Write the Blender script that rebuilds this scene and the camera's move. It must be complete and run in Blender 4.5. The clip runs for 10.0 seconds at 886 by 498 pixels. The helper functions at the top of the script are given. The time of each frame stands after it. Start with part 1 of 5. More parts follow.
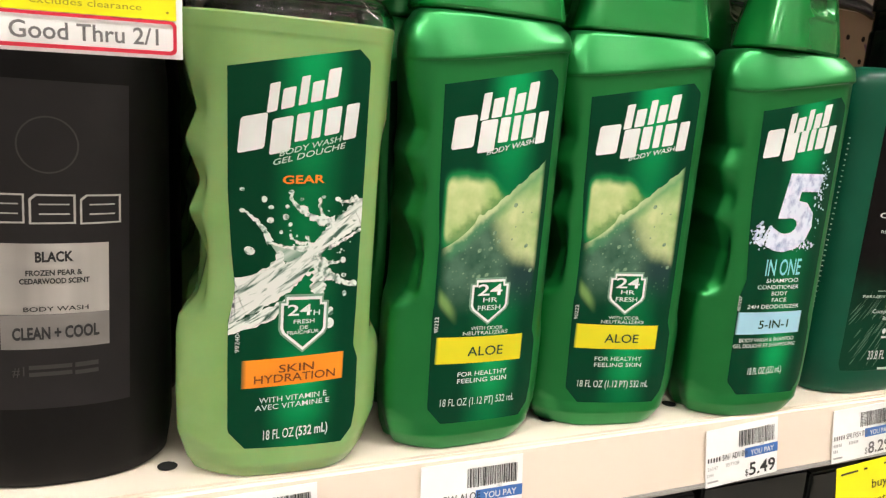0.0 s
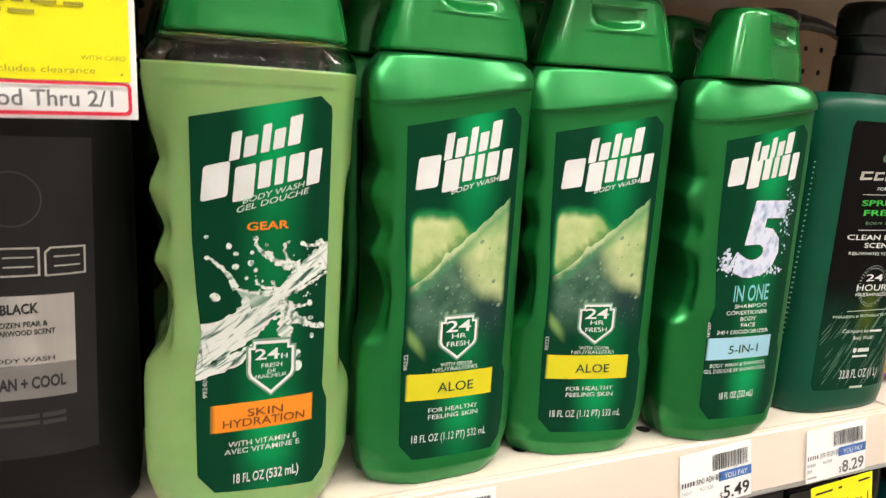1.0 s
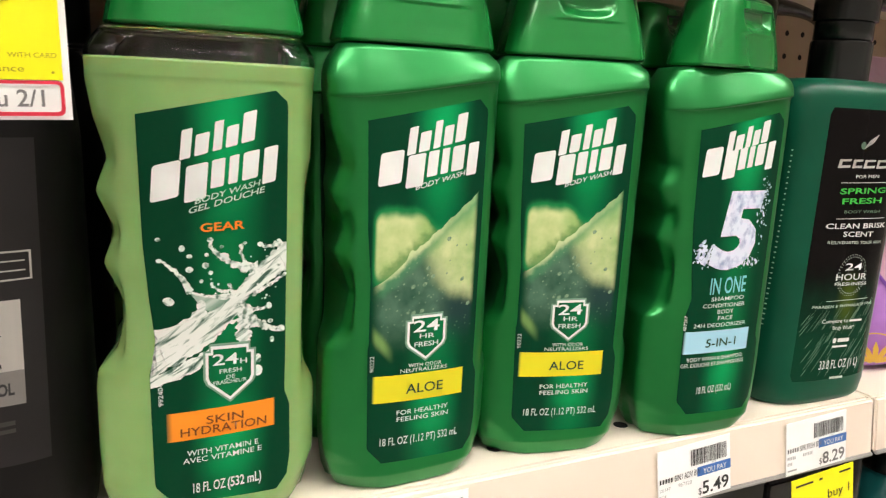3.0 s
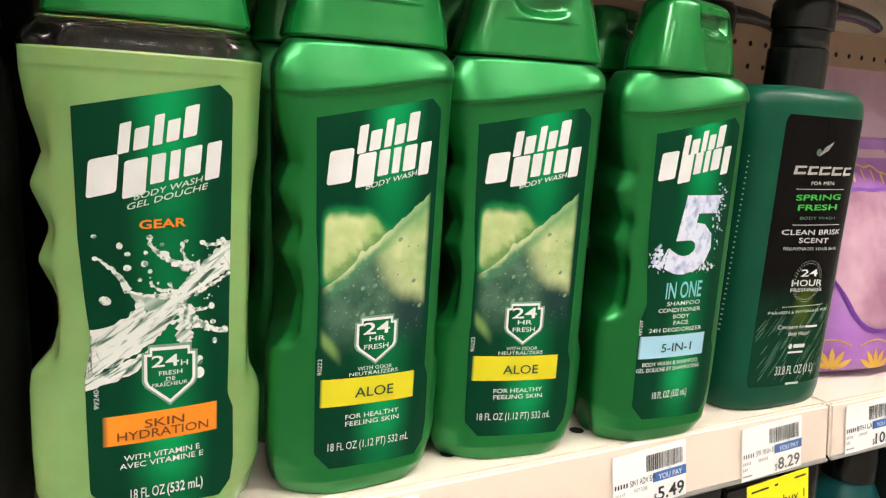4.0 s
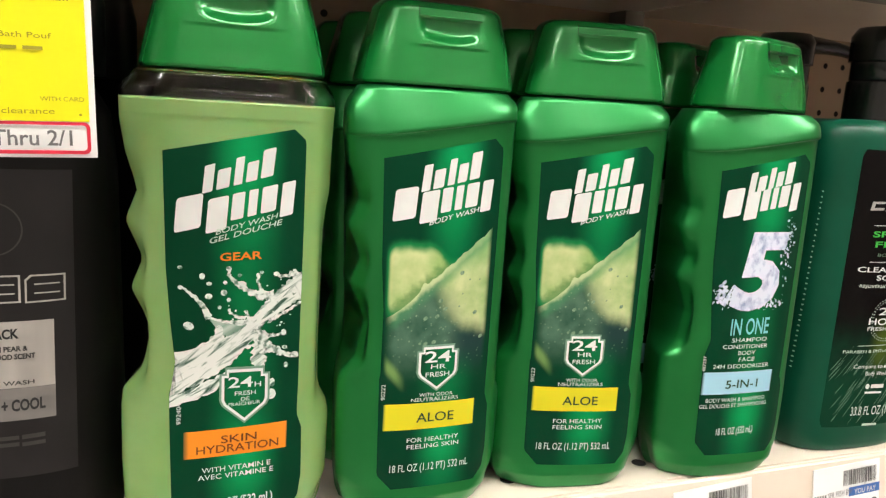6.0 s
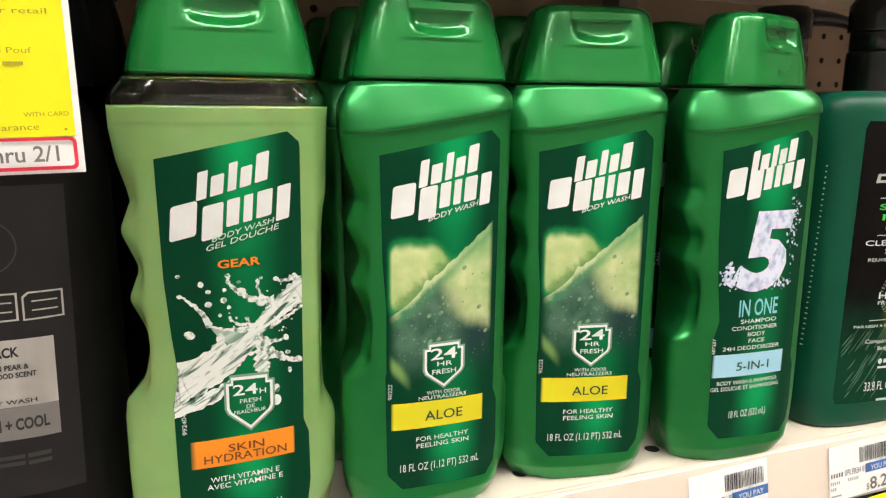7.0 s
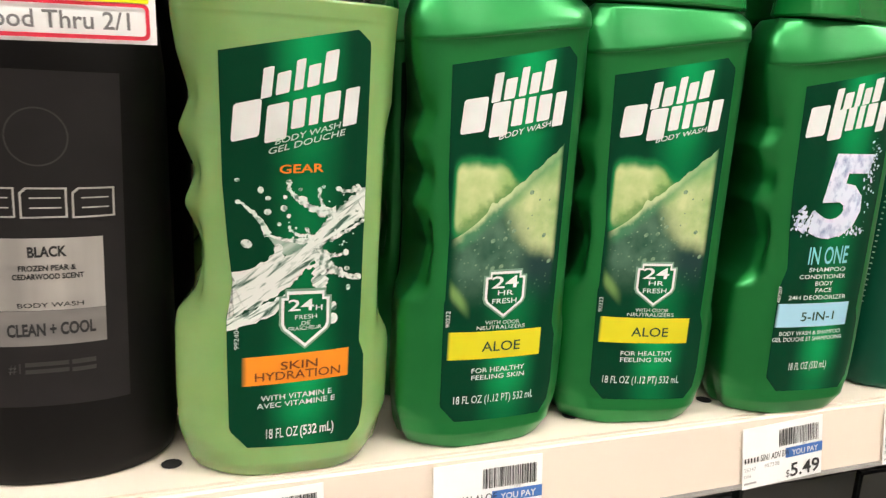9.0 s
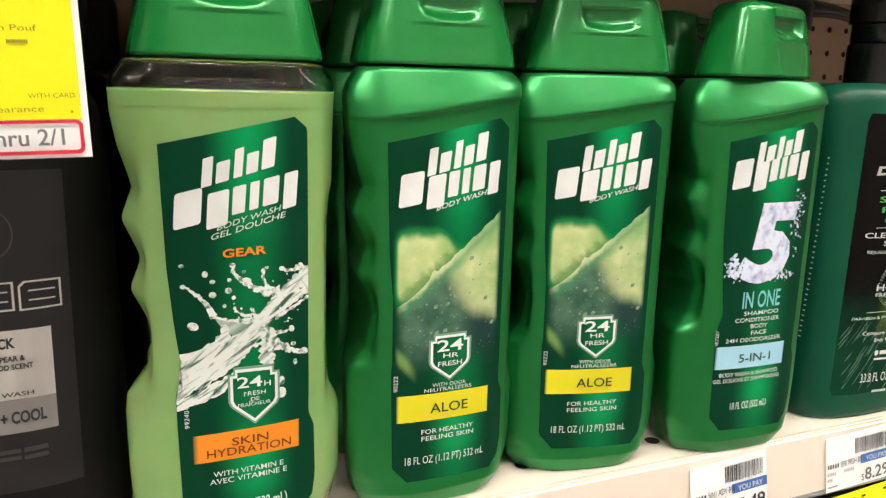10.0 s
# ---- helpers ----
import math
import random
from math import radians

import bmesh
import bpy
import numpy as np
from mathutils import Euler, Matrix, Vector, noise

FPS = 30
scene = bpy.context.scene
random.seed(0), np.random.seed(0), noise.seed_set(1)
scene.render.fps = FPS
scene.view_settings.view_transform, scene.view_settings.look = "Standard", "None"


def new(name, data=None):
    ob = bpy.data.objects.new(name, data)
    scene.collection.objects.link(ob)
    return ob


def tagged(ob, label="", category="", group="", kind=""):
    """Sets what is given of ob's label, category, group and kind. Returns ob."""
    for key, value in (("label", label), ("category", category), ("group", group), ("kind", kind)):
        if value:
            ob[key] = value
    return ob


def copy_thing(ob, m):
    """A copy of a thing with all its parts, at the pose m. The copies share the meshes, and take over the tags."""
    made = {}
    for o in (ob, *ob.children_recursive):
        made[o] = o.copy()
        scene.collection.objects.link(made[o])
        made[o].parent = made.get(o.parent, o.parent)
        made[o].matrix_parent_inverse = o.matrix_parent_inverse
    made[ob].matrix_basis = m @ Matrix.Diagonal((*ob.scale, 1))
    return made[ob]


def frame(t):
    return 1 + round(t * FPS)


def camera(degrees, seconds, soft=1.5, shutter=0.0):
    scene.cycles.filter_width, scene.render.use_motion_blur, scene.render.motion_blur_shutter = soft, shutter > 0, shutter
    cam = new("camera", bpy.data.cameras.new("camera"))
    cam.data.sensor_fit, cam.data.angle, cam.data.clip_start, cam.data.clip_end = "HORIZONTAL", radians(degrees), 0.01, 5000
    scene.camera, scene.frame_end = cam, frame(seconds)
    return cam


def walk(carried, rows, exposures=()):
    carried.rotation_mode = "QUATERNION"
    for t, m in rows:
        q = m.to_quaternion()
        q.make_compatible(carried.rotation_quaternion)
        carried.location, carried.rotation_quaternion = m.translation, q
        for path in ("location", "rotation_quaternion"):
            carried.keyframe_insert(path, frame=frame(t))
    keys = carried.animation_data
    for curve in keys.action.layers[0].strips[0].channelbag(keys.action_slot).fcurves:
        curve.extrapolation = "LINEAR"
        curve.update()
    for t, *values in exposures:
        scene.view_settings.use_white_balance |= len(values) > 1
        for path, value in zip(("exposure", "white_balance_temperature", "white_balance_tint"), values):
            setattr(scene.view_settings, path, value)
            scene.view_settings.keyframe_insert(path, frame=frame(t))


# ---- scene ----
cam = camera(59.77, 10.0, soft=1.25, shutter=0.4)
# seconds, eye (x, y, z), yaw to the left, pitch, roll
ROWS = [
    (0.0, -0.2051, -0.3003, 0.1520, -25.17, -11.25, 4.49),
    (0.5, -0.2011, -0.3018, 0.1548, -25.48, -11.35, 3.83),
    (1.0, -0.1965, -0.3049, 0.1665, -25.78, -10.66, 3.40),
    (1.5, -0.1907, -0.3034, 0.1736, -26.51, -10.01, 2.18),
    (2.0, -0.1924, -0.3071, 0.1660, -26.90, -9.85, 1.85),
    (2.2, -0.2013, -0.3048, 0.1565, -27.17, -9.83, 2.18),
    (3.3, -0.1769, -0.2993, 0.1717, -26.47, -11.81, 2.79),
    (3.5, -0.1762, -0.2995, 0.1704, -27.74, -11.20, 2.84),
    (4.0, -0.1717, -0.2995, 0.1656, -28.56, -10.80, 3.57),
    (4.5, -0.1824, -0.3093, 0.1617, -27.56, -10.50, 3.89),
    (5.0, -0.1923, -0.3133, 0.1737, -23.51, -7.76, 3.31),
    (5.5, -0.1754, -0.3163, 0.1753, -22.14, -9.28, 4.53),
    (7.0, -0.1637, -0.3119, 0.1788, -21.52, -10.86, 0.67),
    (7.5, -0.1678, -0.3067, 0.1740, -22.12, -11.38, 1.27),
    (8.0, -0.1782, -0.3067, 0.1644, -22.37, -11.86, 1.74),
    (8.5, -0.1851, -0.3063, 0.1581, -21.12, -12.36, 2.51),
    (9.0, -0.1823, -0.2905, 0.1538, -21.33, -12.96, 3.36),
    (9.5, -0.1743, -0.2817, 0.1679, -23.59, -12.39, 3.23),
    (10.0, -0.1737, -0.3010, 0.1779, -23.32, -11.67, 1.38),
]


def eye_pose(x, y, z, yaw, pitch, roll):
    turn = Matrix.Rotation(radians(yaw), 4, "Z") @ Matrix.Rotation(radians(90 + pitch), 4, "X") @ Matrix.Rotation(radians(roll), 4, "Z")
    return Matrix.Translation((x, y, z)) @ turn


walk(cam, [(t, eye_pose(*row)) for t, *row in ROWS])

# ---------------------------------------------------------------- world and light
SHELF = -0.0075          # top of the shelf deck
FOOT = 0.004             # how far the bottles' feet lie under the zero of their own heights
FLOOR_Z, CEIL_Z = -1.15, 1.75

world = bpy.data.worlds.new("store")
scene.world = world
world.use_nodes = True
world.node_tree.nodes["Background"].inputs[0].default_value = (0.9, 0.87, 0.82, 1)
world.node_tree.nodes["Background"].inputs[1].default_value = 0.02
scene.view_settings.exposure = 0.0
LAMP_STRENGTH = 48.0


# ---------------------------------------------------------------- materials
def nodes_of(name):
    m = bpy.data.materials.new(name)
    m.use_nodes = True
    nt = m.node_tree
    return m, nt, nt.nodes["Principled BSDF"]


def setp(b, **k):
    for key, v in k.items():
        b.inputs[key.replace("_", " ")].default_value = v


def ramp(nt, fac, stops):
    r = nt.nodes.new("ShaderNodeValToRGB")
    e = r.color_ramp.elements
    while len(e) < len(stops):
        e.new(0.5)
    for el, (p, c) in zip(e, stops):
        el.position, el.color = p, (*c, 1)
    nt.links.new(fac, r.inputs[0])
    return r.outputs[0]


def noise_tex(nt, scale, detail=3.0, stretch=(1, 1, 1)):
    tc = nt.nodes.new("ShaderNodeTexCoord")
    mp = nt.nodes.new("ShaderNodeMapping")
    mp.inputs["Scale"].default_value = stretch
    n = nt.nodes.new("ShaderNodeTexNoise")
    n.inputs["Scale"].default_value, n.inputs["Detail"].default_value = scale, detail
    nt.links.new(tc.outputs["Object"], mp.inputs[0])
    nt.links.new(mp.outputs[0], n.inputs["Vector"])
    return n.outputs[0]


def bump(nt, b, height, strength, dist):
    bp = nt.nodes.new("ShaderNodeBump")
    bp.inputs["Strength"].default_value, bp.inputs["Distance"].default_value = strength, dist
    nt.links.new(height, bp.inputs["Height"])
    nt.links.new(bp.outputs[0], b.inputs["Normal"])


def surface(name, c1, c2, scale=40, rough=0.5, bump_scale=400, bump_d=0.0002, strength=0.15, **k):
    """A material whose colour wanders between two tones, with fine relief."""
    m, nt, b = nodes_of(name)
    col = ramp(nt, noise_tex(nt, scale, 4), ((0.3, c1), (0.7, c2)))
    nt.links.new(col, b.inputs["Base Color"])
    setp(b, Roughness=rough, **k)
    bump(nt, b, noise_tex(nt, bump_scale, 2), strength, bump_d)
    return m


def plain(name, c, rough=0.5, **k):
    return surface(name, tuple(v * 0.94 for v in c), tuple(min(1, v * 1.05) for v in c), 60, rough, **k)


def math_node(nt, op, a, b=None):
    n = nt.nodes.new("ShaderNodeMath")
    n.operation = op
    for i, v in enumerate((a, b)):
        if v is None:
            continue
        if isinstance(v, (int, float)):
            n.inputs[i].default_value = v
        else:
            nt.links.new(v, n.inputs[i])
    return n.outputs[0]


def smooth(nt, v, lo, hi):
    n = nt.nodes.new("ShaderNodeMapRange")
    n.interpolation_type = "SMOOTHSTEP"
    n.inputs["From Min"].default_value, n.inputs["From Max"].default_value = lo, hi
    nt.links.new(v, n.inputs["Value"])
    return n.outputs[0]


def mix(nt, fac, a, b):
    n = nt.nodes.new("ShaderNodeMix")
    n.data_type = "RGBA"
    for i, v in ((0, fac), (6, a), (7, b)):
        if isinstance(v, (int, float)):
            n.inputs[i].default_value = v
        elif isinstance(v, tuple):
            n.inputs[i].default_value = (*v, 1)
        else:
            nt.links.new(v, n.inputs[i])
    return n.outputs[2]


def xz(nt):
    tc = nt.nodes.new("ShaderNodeTexCoord")
    s = nt.nodes.new("ShaderNodeSeparateXYZ")
    nt.links.new(tc.outputs["Object"], s.inputs[0])
    return s.outputs[0], s.outputs[2]


PEARL = surface("pearl_green_plastic", (0.010, 0.192, 0.042), (0.014, 0.230, 0.052), 25, 0.32, 900, 0.00005, 0.1,
                Metallic=0.68, Coat_Weight=0.25, Coat_Roughness=0.2)
CAPGREEN = surface("green_cap_plastic", (0.005, 0.200, 0.034), (0.009, 0.235, 0.044), 30, 0.22, 1200, 0.00004, 0.1,
                   Metallic=0.34, Coat_Weight=0.4, Coat_Roughness=0.05)
GEL = surface("pale_green_gel", (0.192, 0.350, 0.108), (0.262, 0.432, 0.158), 24, 0.22, 500, 0.00005, 0.05,
              Subsurface_Weight=0.35, Subsurface_Scale=0.02, Coat_Weight=0.3, Coat_Roughness=0.12)
BLADEGREEN = surface("deep_green_plastic", (0.002, 0.060, 0.032), (0.004, 0.076, 0.042), 30, 0.34, 900, 0.00004, 0.1,
                     Specular_IOR_Level=0.22, Coat_Weight=0.03, Coat_Roughness=0.2)
BLACKPLASTIC = surface("black_plastic", (0.006, 0.006, 0.007), (0.010, 0.010, 0.011), 40, 0.30, 900, 0.00004, 0.1)
BLACKMATT = surface("satin_black_plastic", (0.0055, 0.0050, 0.0052), (0.0075, 0.0068, 0.0070), 30, 0.42, 900, 0.00005, 0.12,
                    Specular_IOR_Level=0.14)
CHARCOAL = surface("charcoal_film", (0.016, 0.0142, 0.0150), (0.021, 0.0188, 0.0198), 40, 0.30, 700, 0.00004, 0.1, Specular_IOR_Level=0.24)
PUMPBLACK = surface("pump_black_plastic", (0.007, 0.008, 0.008), (0.012, 0.013, 0.013), 40, 0.25, 900, 0.00004, 0.1)
CREAM = surface("cream_shelf_enamel", (0.74, 0.655, 0.565), (0.79, 0.705, 0.61), 18, 0.38, 700, 0.00006, 0.2)
STRIP = surface("cream_price_rail", (0.78, 0.665, 0.57), (0.82, 0.71, 0.61), 9, 0.3, 500, 0.00005, 0.1)
RAILGREY = surface("grey_rail_edge", (0.30, 0.29, 0.28), (0.38, 0.36, 0.35), 40, 0.4)
# darkened cream enamel: the shade under the shelves is put into this colour
SHADECREAM = surface("shaded_cream_enamel", (0.20, 0.175, 0.145), (0.25, 0.215, 0.18), 12, 0.5)
PEG = surface("beige_pegboard", (0.40, 0.29, 0.20), (0.46, 0.34, 0.24), 14, 0.6, 300, 0.0002, 0.2)
HOLESHADE = plain("hole_shade", (0.006, 0.005, 0.005), 0.9)
PAPER = surface("white_paper", (0.88, 0.88, 0.88), (0.92, 0.92, 0.92), 50, 0.55, 900, 0.00004, 0.1)
YELLOW = surface("yellow_card", (0.88, 0.81, 0.008), (0.92, 0.85, 0.012), 20, 0.35, 900, 0.00003, 0.08)
RED = plain("red_print", (0.62, 0.02, 0.05), 0.5)
INK = plain("black_print", (0.02, 0.02, 0.022), 0.55)
GREYINK = plain("grey_print", (0.16, 0.155, 0.16), 0.55)
FAINTINK = plain("faint_grey_print", (0.42, 0.41, 0.42), 0.55)
OLIVEINK = plain("faded_print", (0.34, 0.30, 0.02), 0.55)
BLUE = plain("blue_print", (0.05, 0.16, 0.48), 0.5)
WHITE = surface("white_print", (0.72, 0.72, 0.72), (0.80, 0.79, 0.80), 80, 0.4)
PALEPRINT = plain("pale_green_print", (0.58, 0.68, 0.60), 0.45)
GLOWINK = plain("glow_rim_print", (0.17, 0.29, 0.21), 0.45)
ORANGEINK = plain("orange_print", (0.80, 0.22, 0.012), 0.4)
BROWNINK = plain("brown_print", (0.16, 0.035, 0.004), 0.5)
DARKGREENINK = plain("dark_green_print", (0.01, 0.055, 0.03), 0.5)
CYANINK = plain("cyan_print", (0.22, 0.60, 0.66), 0.4)
LIMEINK = plain("lime_print", (0.04, 0.42, 0.05), 0.4)
DIMINK = plain("dim_green_print", (0.10, 0.18, 0.12), 0.5)
SILVERINK = surface("silver_print", (0.50, 0.49, 0.47), (0.62, 0.60, 0.57), 200, 0.35, Metallic=0.4)
GREYPANEL = surface("grey_panel_print", (0.20, 0.185, 0.18), (0.24, 0.225, 0.22), 60, 0.4)
DARKINK = surface("dark_grey_print", (0.034, 0.031, 0.030), (0.042, 0.039, 0.038), 60, 0.4)
GOLD = plain("gold_print", (0.62, 0.36, 0.05), 0.4)
VIOLET = plain("violet_print", (0.16, 0.035, 0.34), 0.4)
DARKGOODS = plain("dark_carton", (0.012, 0.016, 0.015), 0.35)
TEAL = plain("teal_plastic", (0.01, 0.16, 0.17), 0.35)
FLOORMAT = surface("vinyl_floor", (0.48, 0.46, 0.43), (0.56, 0.54, 0.51), 6, 0.35)
WALLMAT = surface("painted_wall", (0.34, 0.33, 0.31), (0.42, 0.40, 0.38), 5, 0.7)
CEILMAT = surface("ceiling_tile", (0.62, 0.60, 0.57), (0.70, 0.68, 0.65), 8, 0.9)
FIXTURE = plain("lamp_housing", (0.75, 0.75, 0.74), 0.5)


def edge_fade(name, colour, ground, x0, x1, soft_l, soft_r):
    """A printed band whose two ends fade into the label."""
    m, nt, b = nodes_of(name)
    x, z = xz(nt)
    f = math_node(nt, "MULTIPLY", smooth(nt, x, x0, x0 + soft_l), smooth(nt, x, x1, x1 - soft_r))
    col = mix(nt, f, ground, colour)
    nt.links.new(col, b.inputs["Base Color"])
    setp(b, Roughness=0.38)
    return m


def film_colour(nt, x, z):
    u = math_node(nt, "ABSOLUTE", math_node(nt, "SUBTRACT", x, 0.004))
    band = smooth(nt, u, 0.017, 0.000)
    top = smooth(nt, z, 0.118, 0.150)
    low = math_node(nt, "MULTIPLY", smooth(nt, z, 0.055, 0.036), smooth(nt, z, 0.012, 0.032))
    f = math_node(nt, "MULTIPLY", band, math_node(nt, "ADD", 0.40, math_node(nt, "MULTIPLY", 0.6, math_node(nt, "MAXIMUM", top, low))))
    return mix(nt, f, (0.0012, 0.040, 0.017), (0.003, 0.290, 0.088))


def label_film():
    """Dark green film with a bright emerald column printed down its middle."""
    m, nt, b = nodes_of("green_label_film")
    x, z = xz(nt)
    col = film_colour(nt, x, z)
    nt.links.new(col, b.inputs["Base Color"])
    setp(b, Roughness=0.36, Specular_IOR_Level=0.10)
    bump(nt, b, noise_tex(nt, 300, 2), 0.05, 0.00005)
    return m


def photo_pale():
    """Blurred cut aloe: pale yellow green, melting into the label at its top."""
    m, nt, b = nodes_of("aloe_photo_pale")
    x, z = xz(nt)
    zz = math_node(nt, "ADD", z, math_node(nt, "MULTIPLY", smooth(nt, x, -0.008, 0.005), 0.0085))
    zz = math_node(nt, "ADD", zz, math_node(nt, "MULTIPLY", math_node(nt, "SUBTRACT", noise_tex(nt, 110, 2), 0.5), 0.004))
    f = smooth(nt, zz, 0.1275, 0.1165)
    f = math_node(nt, "MULTIPLY", f, smooth(nt, x, -0.0276, -0.0228))
    f = math_node(nt, "MULTIPLY", f, smooth(nt, x, 0.0236, 0.0200))
    f = math_node(nt, "MULTIPLY", f, smooth(nt, z, 0.086, 0.100))
    pale = ramp(nt, noise_tex(nt, 60, 4), ((0.34, (0.30, 0.44, 0.16)), (0.66, (0.60, 0.64, 0.32))))
    pale = mix(nt, math_node(nt, "MULTIPLY", smooth(nt, x, -0.012, 0.002), 0.7), pale, (0.24, 0.40, 0.12))
    above = math_node(nt, "SUBTRACT", z, math_node(nt, "ADD", math_node(nt, "MULTIPLY", x, 0.81), 0.1113))
    blot = math_node(nt, "MULTIPLY", math_node(nt, "SUBTRACT", noise_tex(nt, 260, 3), 0.5), 0.010)
    pale = mix(nt, math_node(nt, "MULTIPLY", smooth(nt, math_node(nt, "ADD", above, blot), 0.0075, 0.0), 0.80), pale, (0.085, 0.22, 0.06))
    pale = mix(nt, smooth(nt, f, 0.35, 0.85), (0.012, 0.20, 0.060), pale)
    col = mix(nt, smooth(nt, f, 0.0, 0.45), film_colour(nt, x, z), pale)
    nt.links.new(col, b.inputs["Base Color"])
    setp(b, Roughness=0.36, Specular_IOR_Level=0.10)
    return m


def photo_leaf():
    """The wet aloe leaf: pale along its upper edge and on the far side, dark grey green below, with drops."""
    m, nt, b = nodes_of("aloe_photo_leaf")
    x, z = xz(nt)
    wob = math_node(nt, "MULTIPLY", math_node(nt, "SUBTRACT", noise_tex(nt, 130, 3), 0.5), 0.007)
    split = math_node(nt, "ADD", math_node(nt, "ADD", x, wob), math_node(nt, "MULTIPLY", math_node(nt, "SUBTRACT", z, 0.1020), 0.64))
    f = math_node(nt, "MULTIPLY", math_node(nt, "MULTIPLY", smooth(nt, split, -0.0085, 0.0090), 0.95), smooth(nt, math_node(nt, "ADD", math_node(nt, "ADD", z, wob), math_node(nt, "MULTIPLY", x, 0.25)), 0.0835, 0.0940))
    pale = ramp(nt, noise_tex(nt, 75, 4), ((0.34, (0.27, 0.42, 0.16)), (0.66, (0.58, 0.63, 0.32))))
    pale = mix(nt, math_node(nt, "MULTIPLY", smooth(nt, z, 0.104, 0.122), 0.50), pale, (0.17, 0.36, 0.12))
    dark = ramp(nt, noise_tex(nt, 120, 5), ((0.28, (0.026, 0.090, 0.058)), (0.75, (0.095, 0.175, 0.120))))
    dark = mix(nt, math_node(nt, "MULTIPLY", smooth(nt, x, 0.000, 0.014), smooth(nt, z, 0.092, 0.080)), dark, (0.016, 0.045, 0.042))
    col = mix(nt, f, dark, pale)
    depth = math_node(nt, "SUBTRACT", math_node(nt, "ADD", math_node(nt, "MULTIPLY", x, 0.81), 0.1113), z)
    depth = math_node(nt, "ADD", depth, math_node(nt, "MULTIPLY", math_node(nt, "SUBTRACT", noise_tex(nt, 170, 3), 0.5), 0.0060))
    col = mix(nt, math_node(nt, "MULTIPLY", smooth(nt, depth, 0.0100, 0.0030), 0.60), col, (0.085, 0.28, 0.13))
    rim = math_node(nt, "SUBTRACT", 0.92, math_node(nt, "MULTIPLY", smooth(nt, x, -0.002, 0.012), 0.62))
    col = mix(nt, math_node(nt, "MULTIPLY", smooth(nt, depth, 0.0042, 0.0004), rim), col, (0.54, 0.61, 0.34))
    tc = nt.nodes.new("ShaderNodeTexCoord")
    v = nt.nodes.new("ShaderNodeTexVoronoi")
    v.inputs["Scale"].default_value = 420
    nt.links.new(tc.outputs["Object"], v.inputs["Vector"])
    drop = smooth(nt, v.outputs["Distance"], 0.22, 0.10)
    col = mix(nt, math_node(nt, "MULTIPLY", drop, 0.30), col, (0.30, 0.40, 0.26))
    edge = math_node(nt, "MULTIPLY", math_node(nt, "MULTIPLY", smooth(nt, x, -0.0262, -0.0205), smooth(nt, x, 0.0242, 0.0212)), smooth(nt, z, 0.0585, 0.078))
    col = mix(nt, edge, film_colour(nt, x, z), col)
    away = math_node(nt, "ABSOLUTE", math_node(nt, "SUBTRACT", math_node(nt, "ADD", z, math_node(nt, "MULTIPLY", x, 1.08)), 0.0425))
    tip = math_node(nt, "MULTIPLY", math_node(nt, "MULTIPLY", smooth(nt, away, 0.0055, 0.0004), smooth(nt, x, -0.0262, -0.0235)), smooth(nt, x, -0.0150, -0.0215))
    col = mix(nt, math_node(nt, "MULTIPLY", tip, 0.6), col, (0.26, 0.42, 0.12))
    nt.links.new(col, b.inputs["Base Color"])
    setp(b, Roughness=0.36, Specular_IOR_Level=0.10)
    return m


def streaked(name, a, c, scale, stretch, rough=0.35, contrast=(0.35, 0.65)):
    m, nt, b = nodes_of(name)
    nt.links.new(ramp(nt, noise_tex(nt, scale, 5, stretch), ((contrast[0], a), (contrast[1], c))), b.inputs["Base Color"])
    setp(b, Roughness=rough)
    return m


FILM = label_film()
PALE = photo_pale()
LEAF = photo_leaf()
DEW = streaked("dew_print", (0.08, 0.17, 0.10), (0.21, 0.31, 0.19), 900, (1, 1, 1))


def splash_print(name, lean, stops, scale=170):
    """Printed water: pale, with darker streaks that run along the flow."""
    m, nt, b = nodes_of(name)
    x, z = xz(nt)
    c, q = math.cos(lean), math.sin(lean)
    along = math_node(nt, "ADD", math_node(nt, "MULTIPLY", x, c), math_node(nt, "MULTIPLY", z, q))
    across = math_node(nt, "SUBTRACT", math_node(nt, "MULTIPLY", z, c), math_node(nt, "MULTIPLY", x, q))
    v = nt.nodes.new("ShaderNodeCombineXYZ")
    nt.links.new(math_node(nt, "MULTIPLY", along, 0.22), v.inputs[0])
    nt.links.new(math_node(nt, "MULTIPLY", across, 1.25), v.inputs[2])
    n = nt.nodes.new("ShaderNodeTexNoise")
    n.inputs["Scale"].default_value, n.inputs["Detail"].default_value, n.inputs["Distortion"].default_value = scale, 5, 0.7
    nt.links.new(v.outputs[0], n.inputs["Vector"])
    nt.links.new(ramp(nt, n.outputs[0], stops), b.inputs["Base Color"])
    setp(b, Roughness=0.36, Specular_IOR_Level=0.3)
    return m


WATER = splash_print("splash_print", 0.62, ((0.35, (0.04, 0.10, 0.07)), (0.42, (0.36, 0.44, 0.39)), (0.49, (0.76, 0.78, 0.75))), 400)
WEB = splash_print("splash_web_print", 0.62, ((0.30, (0.10, 0.22, 0.15)), (0.50, (0.30, 0.42, 0.34)), (0.70, (0.55, 0.62, 0.57))))
DROPS = streaked("drop_print", (0.12, 0.20, 0.15), (0.78, 0.80, 0.77), 520, (1, 1, 1), contrast=(0.36, 0.52))
LILAC = streaked("icy_numeral_print", (0.26, 0.31, 0.54), (0.70, 0.73, 0.88), 260, (1, 1, 0.8), contrast=(0.3, 0.52))
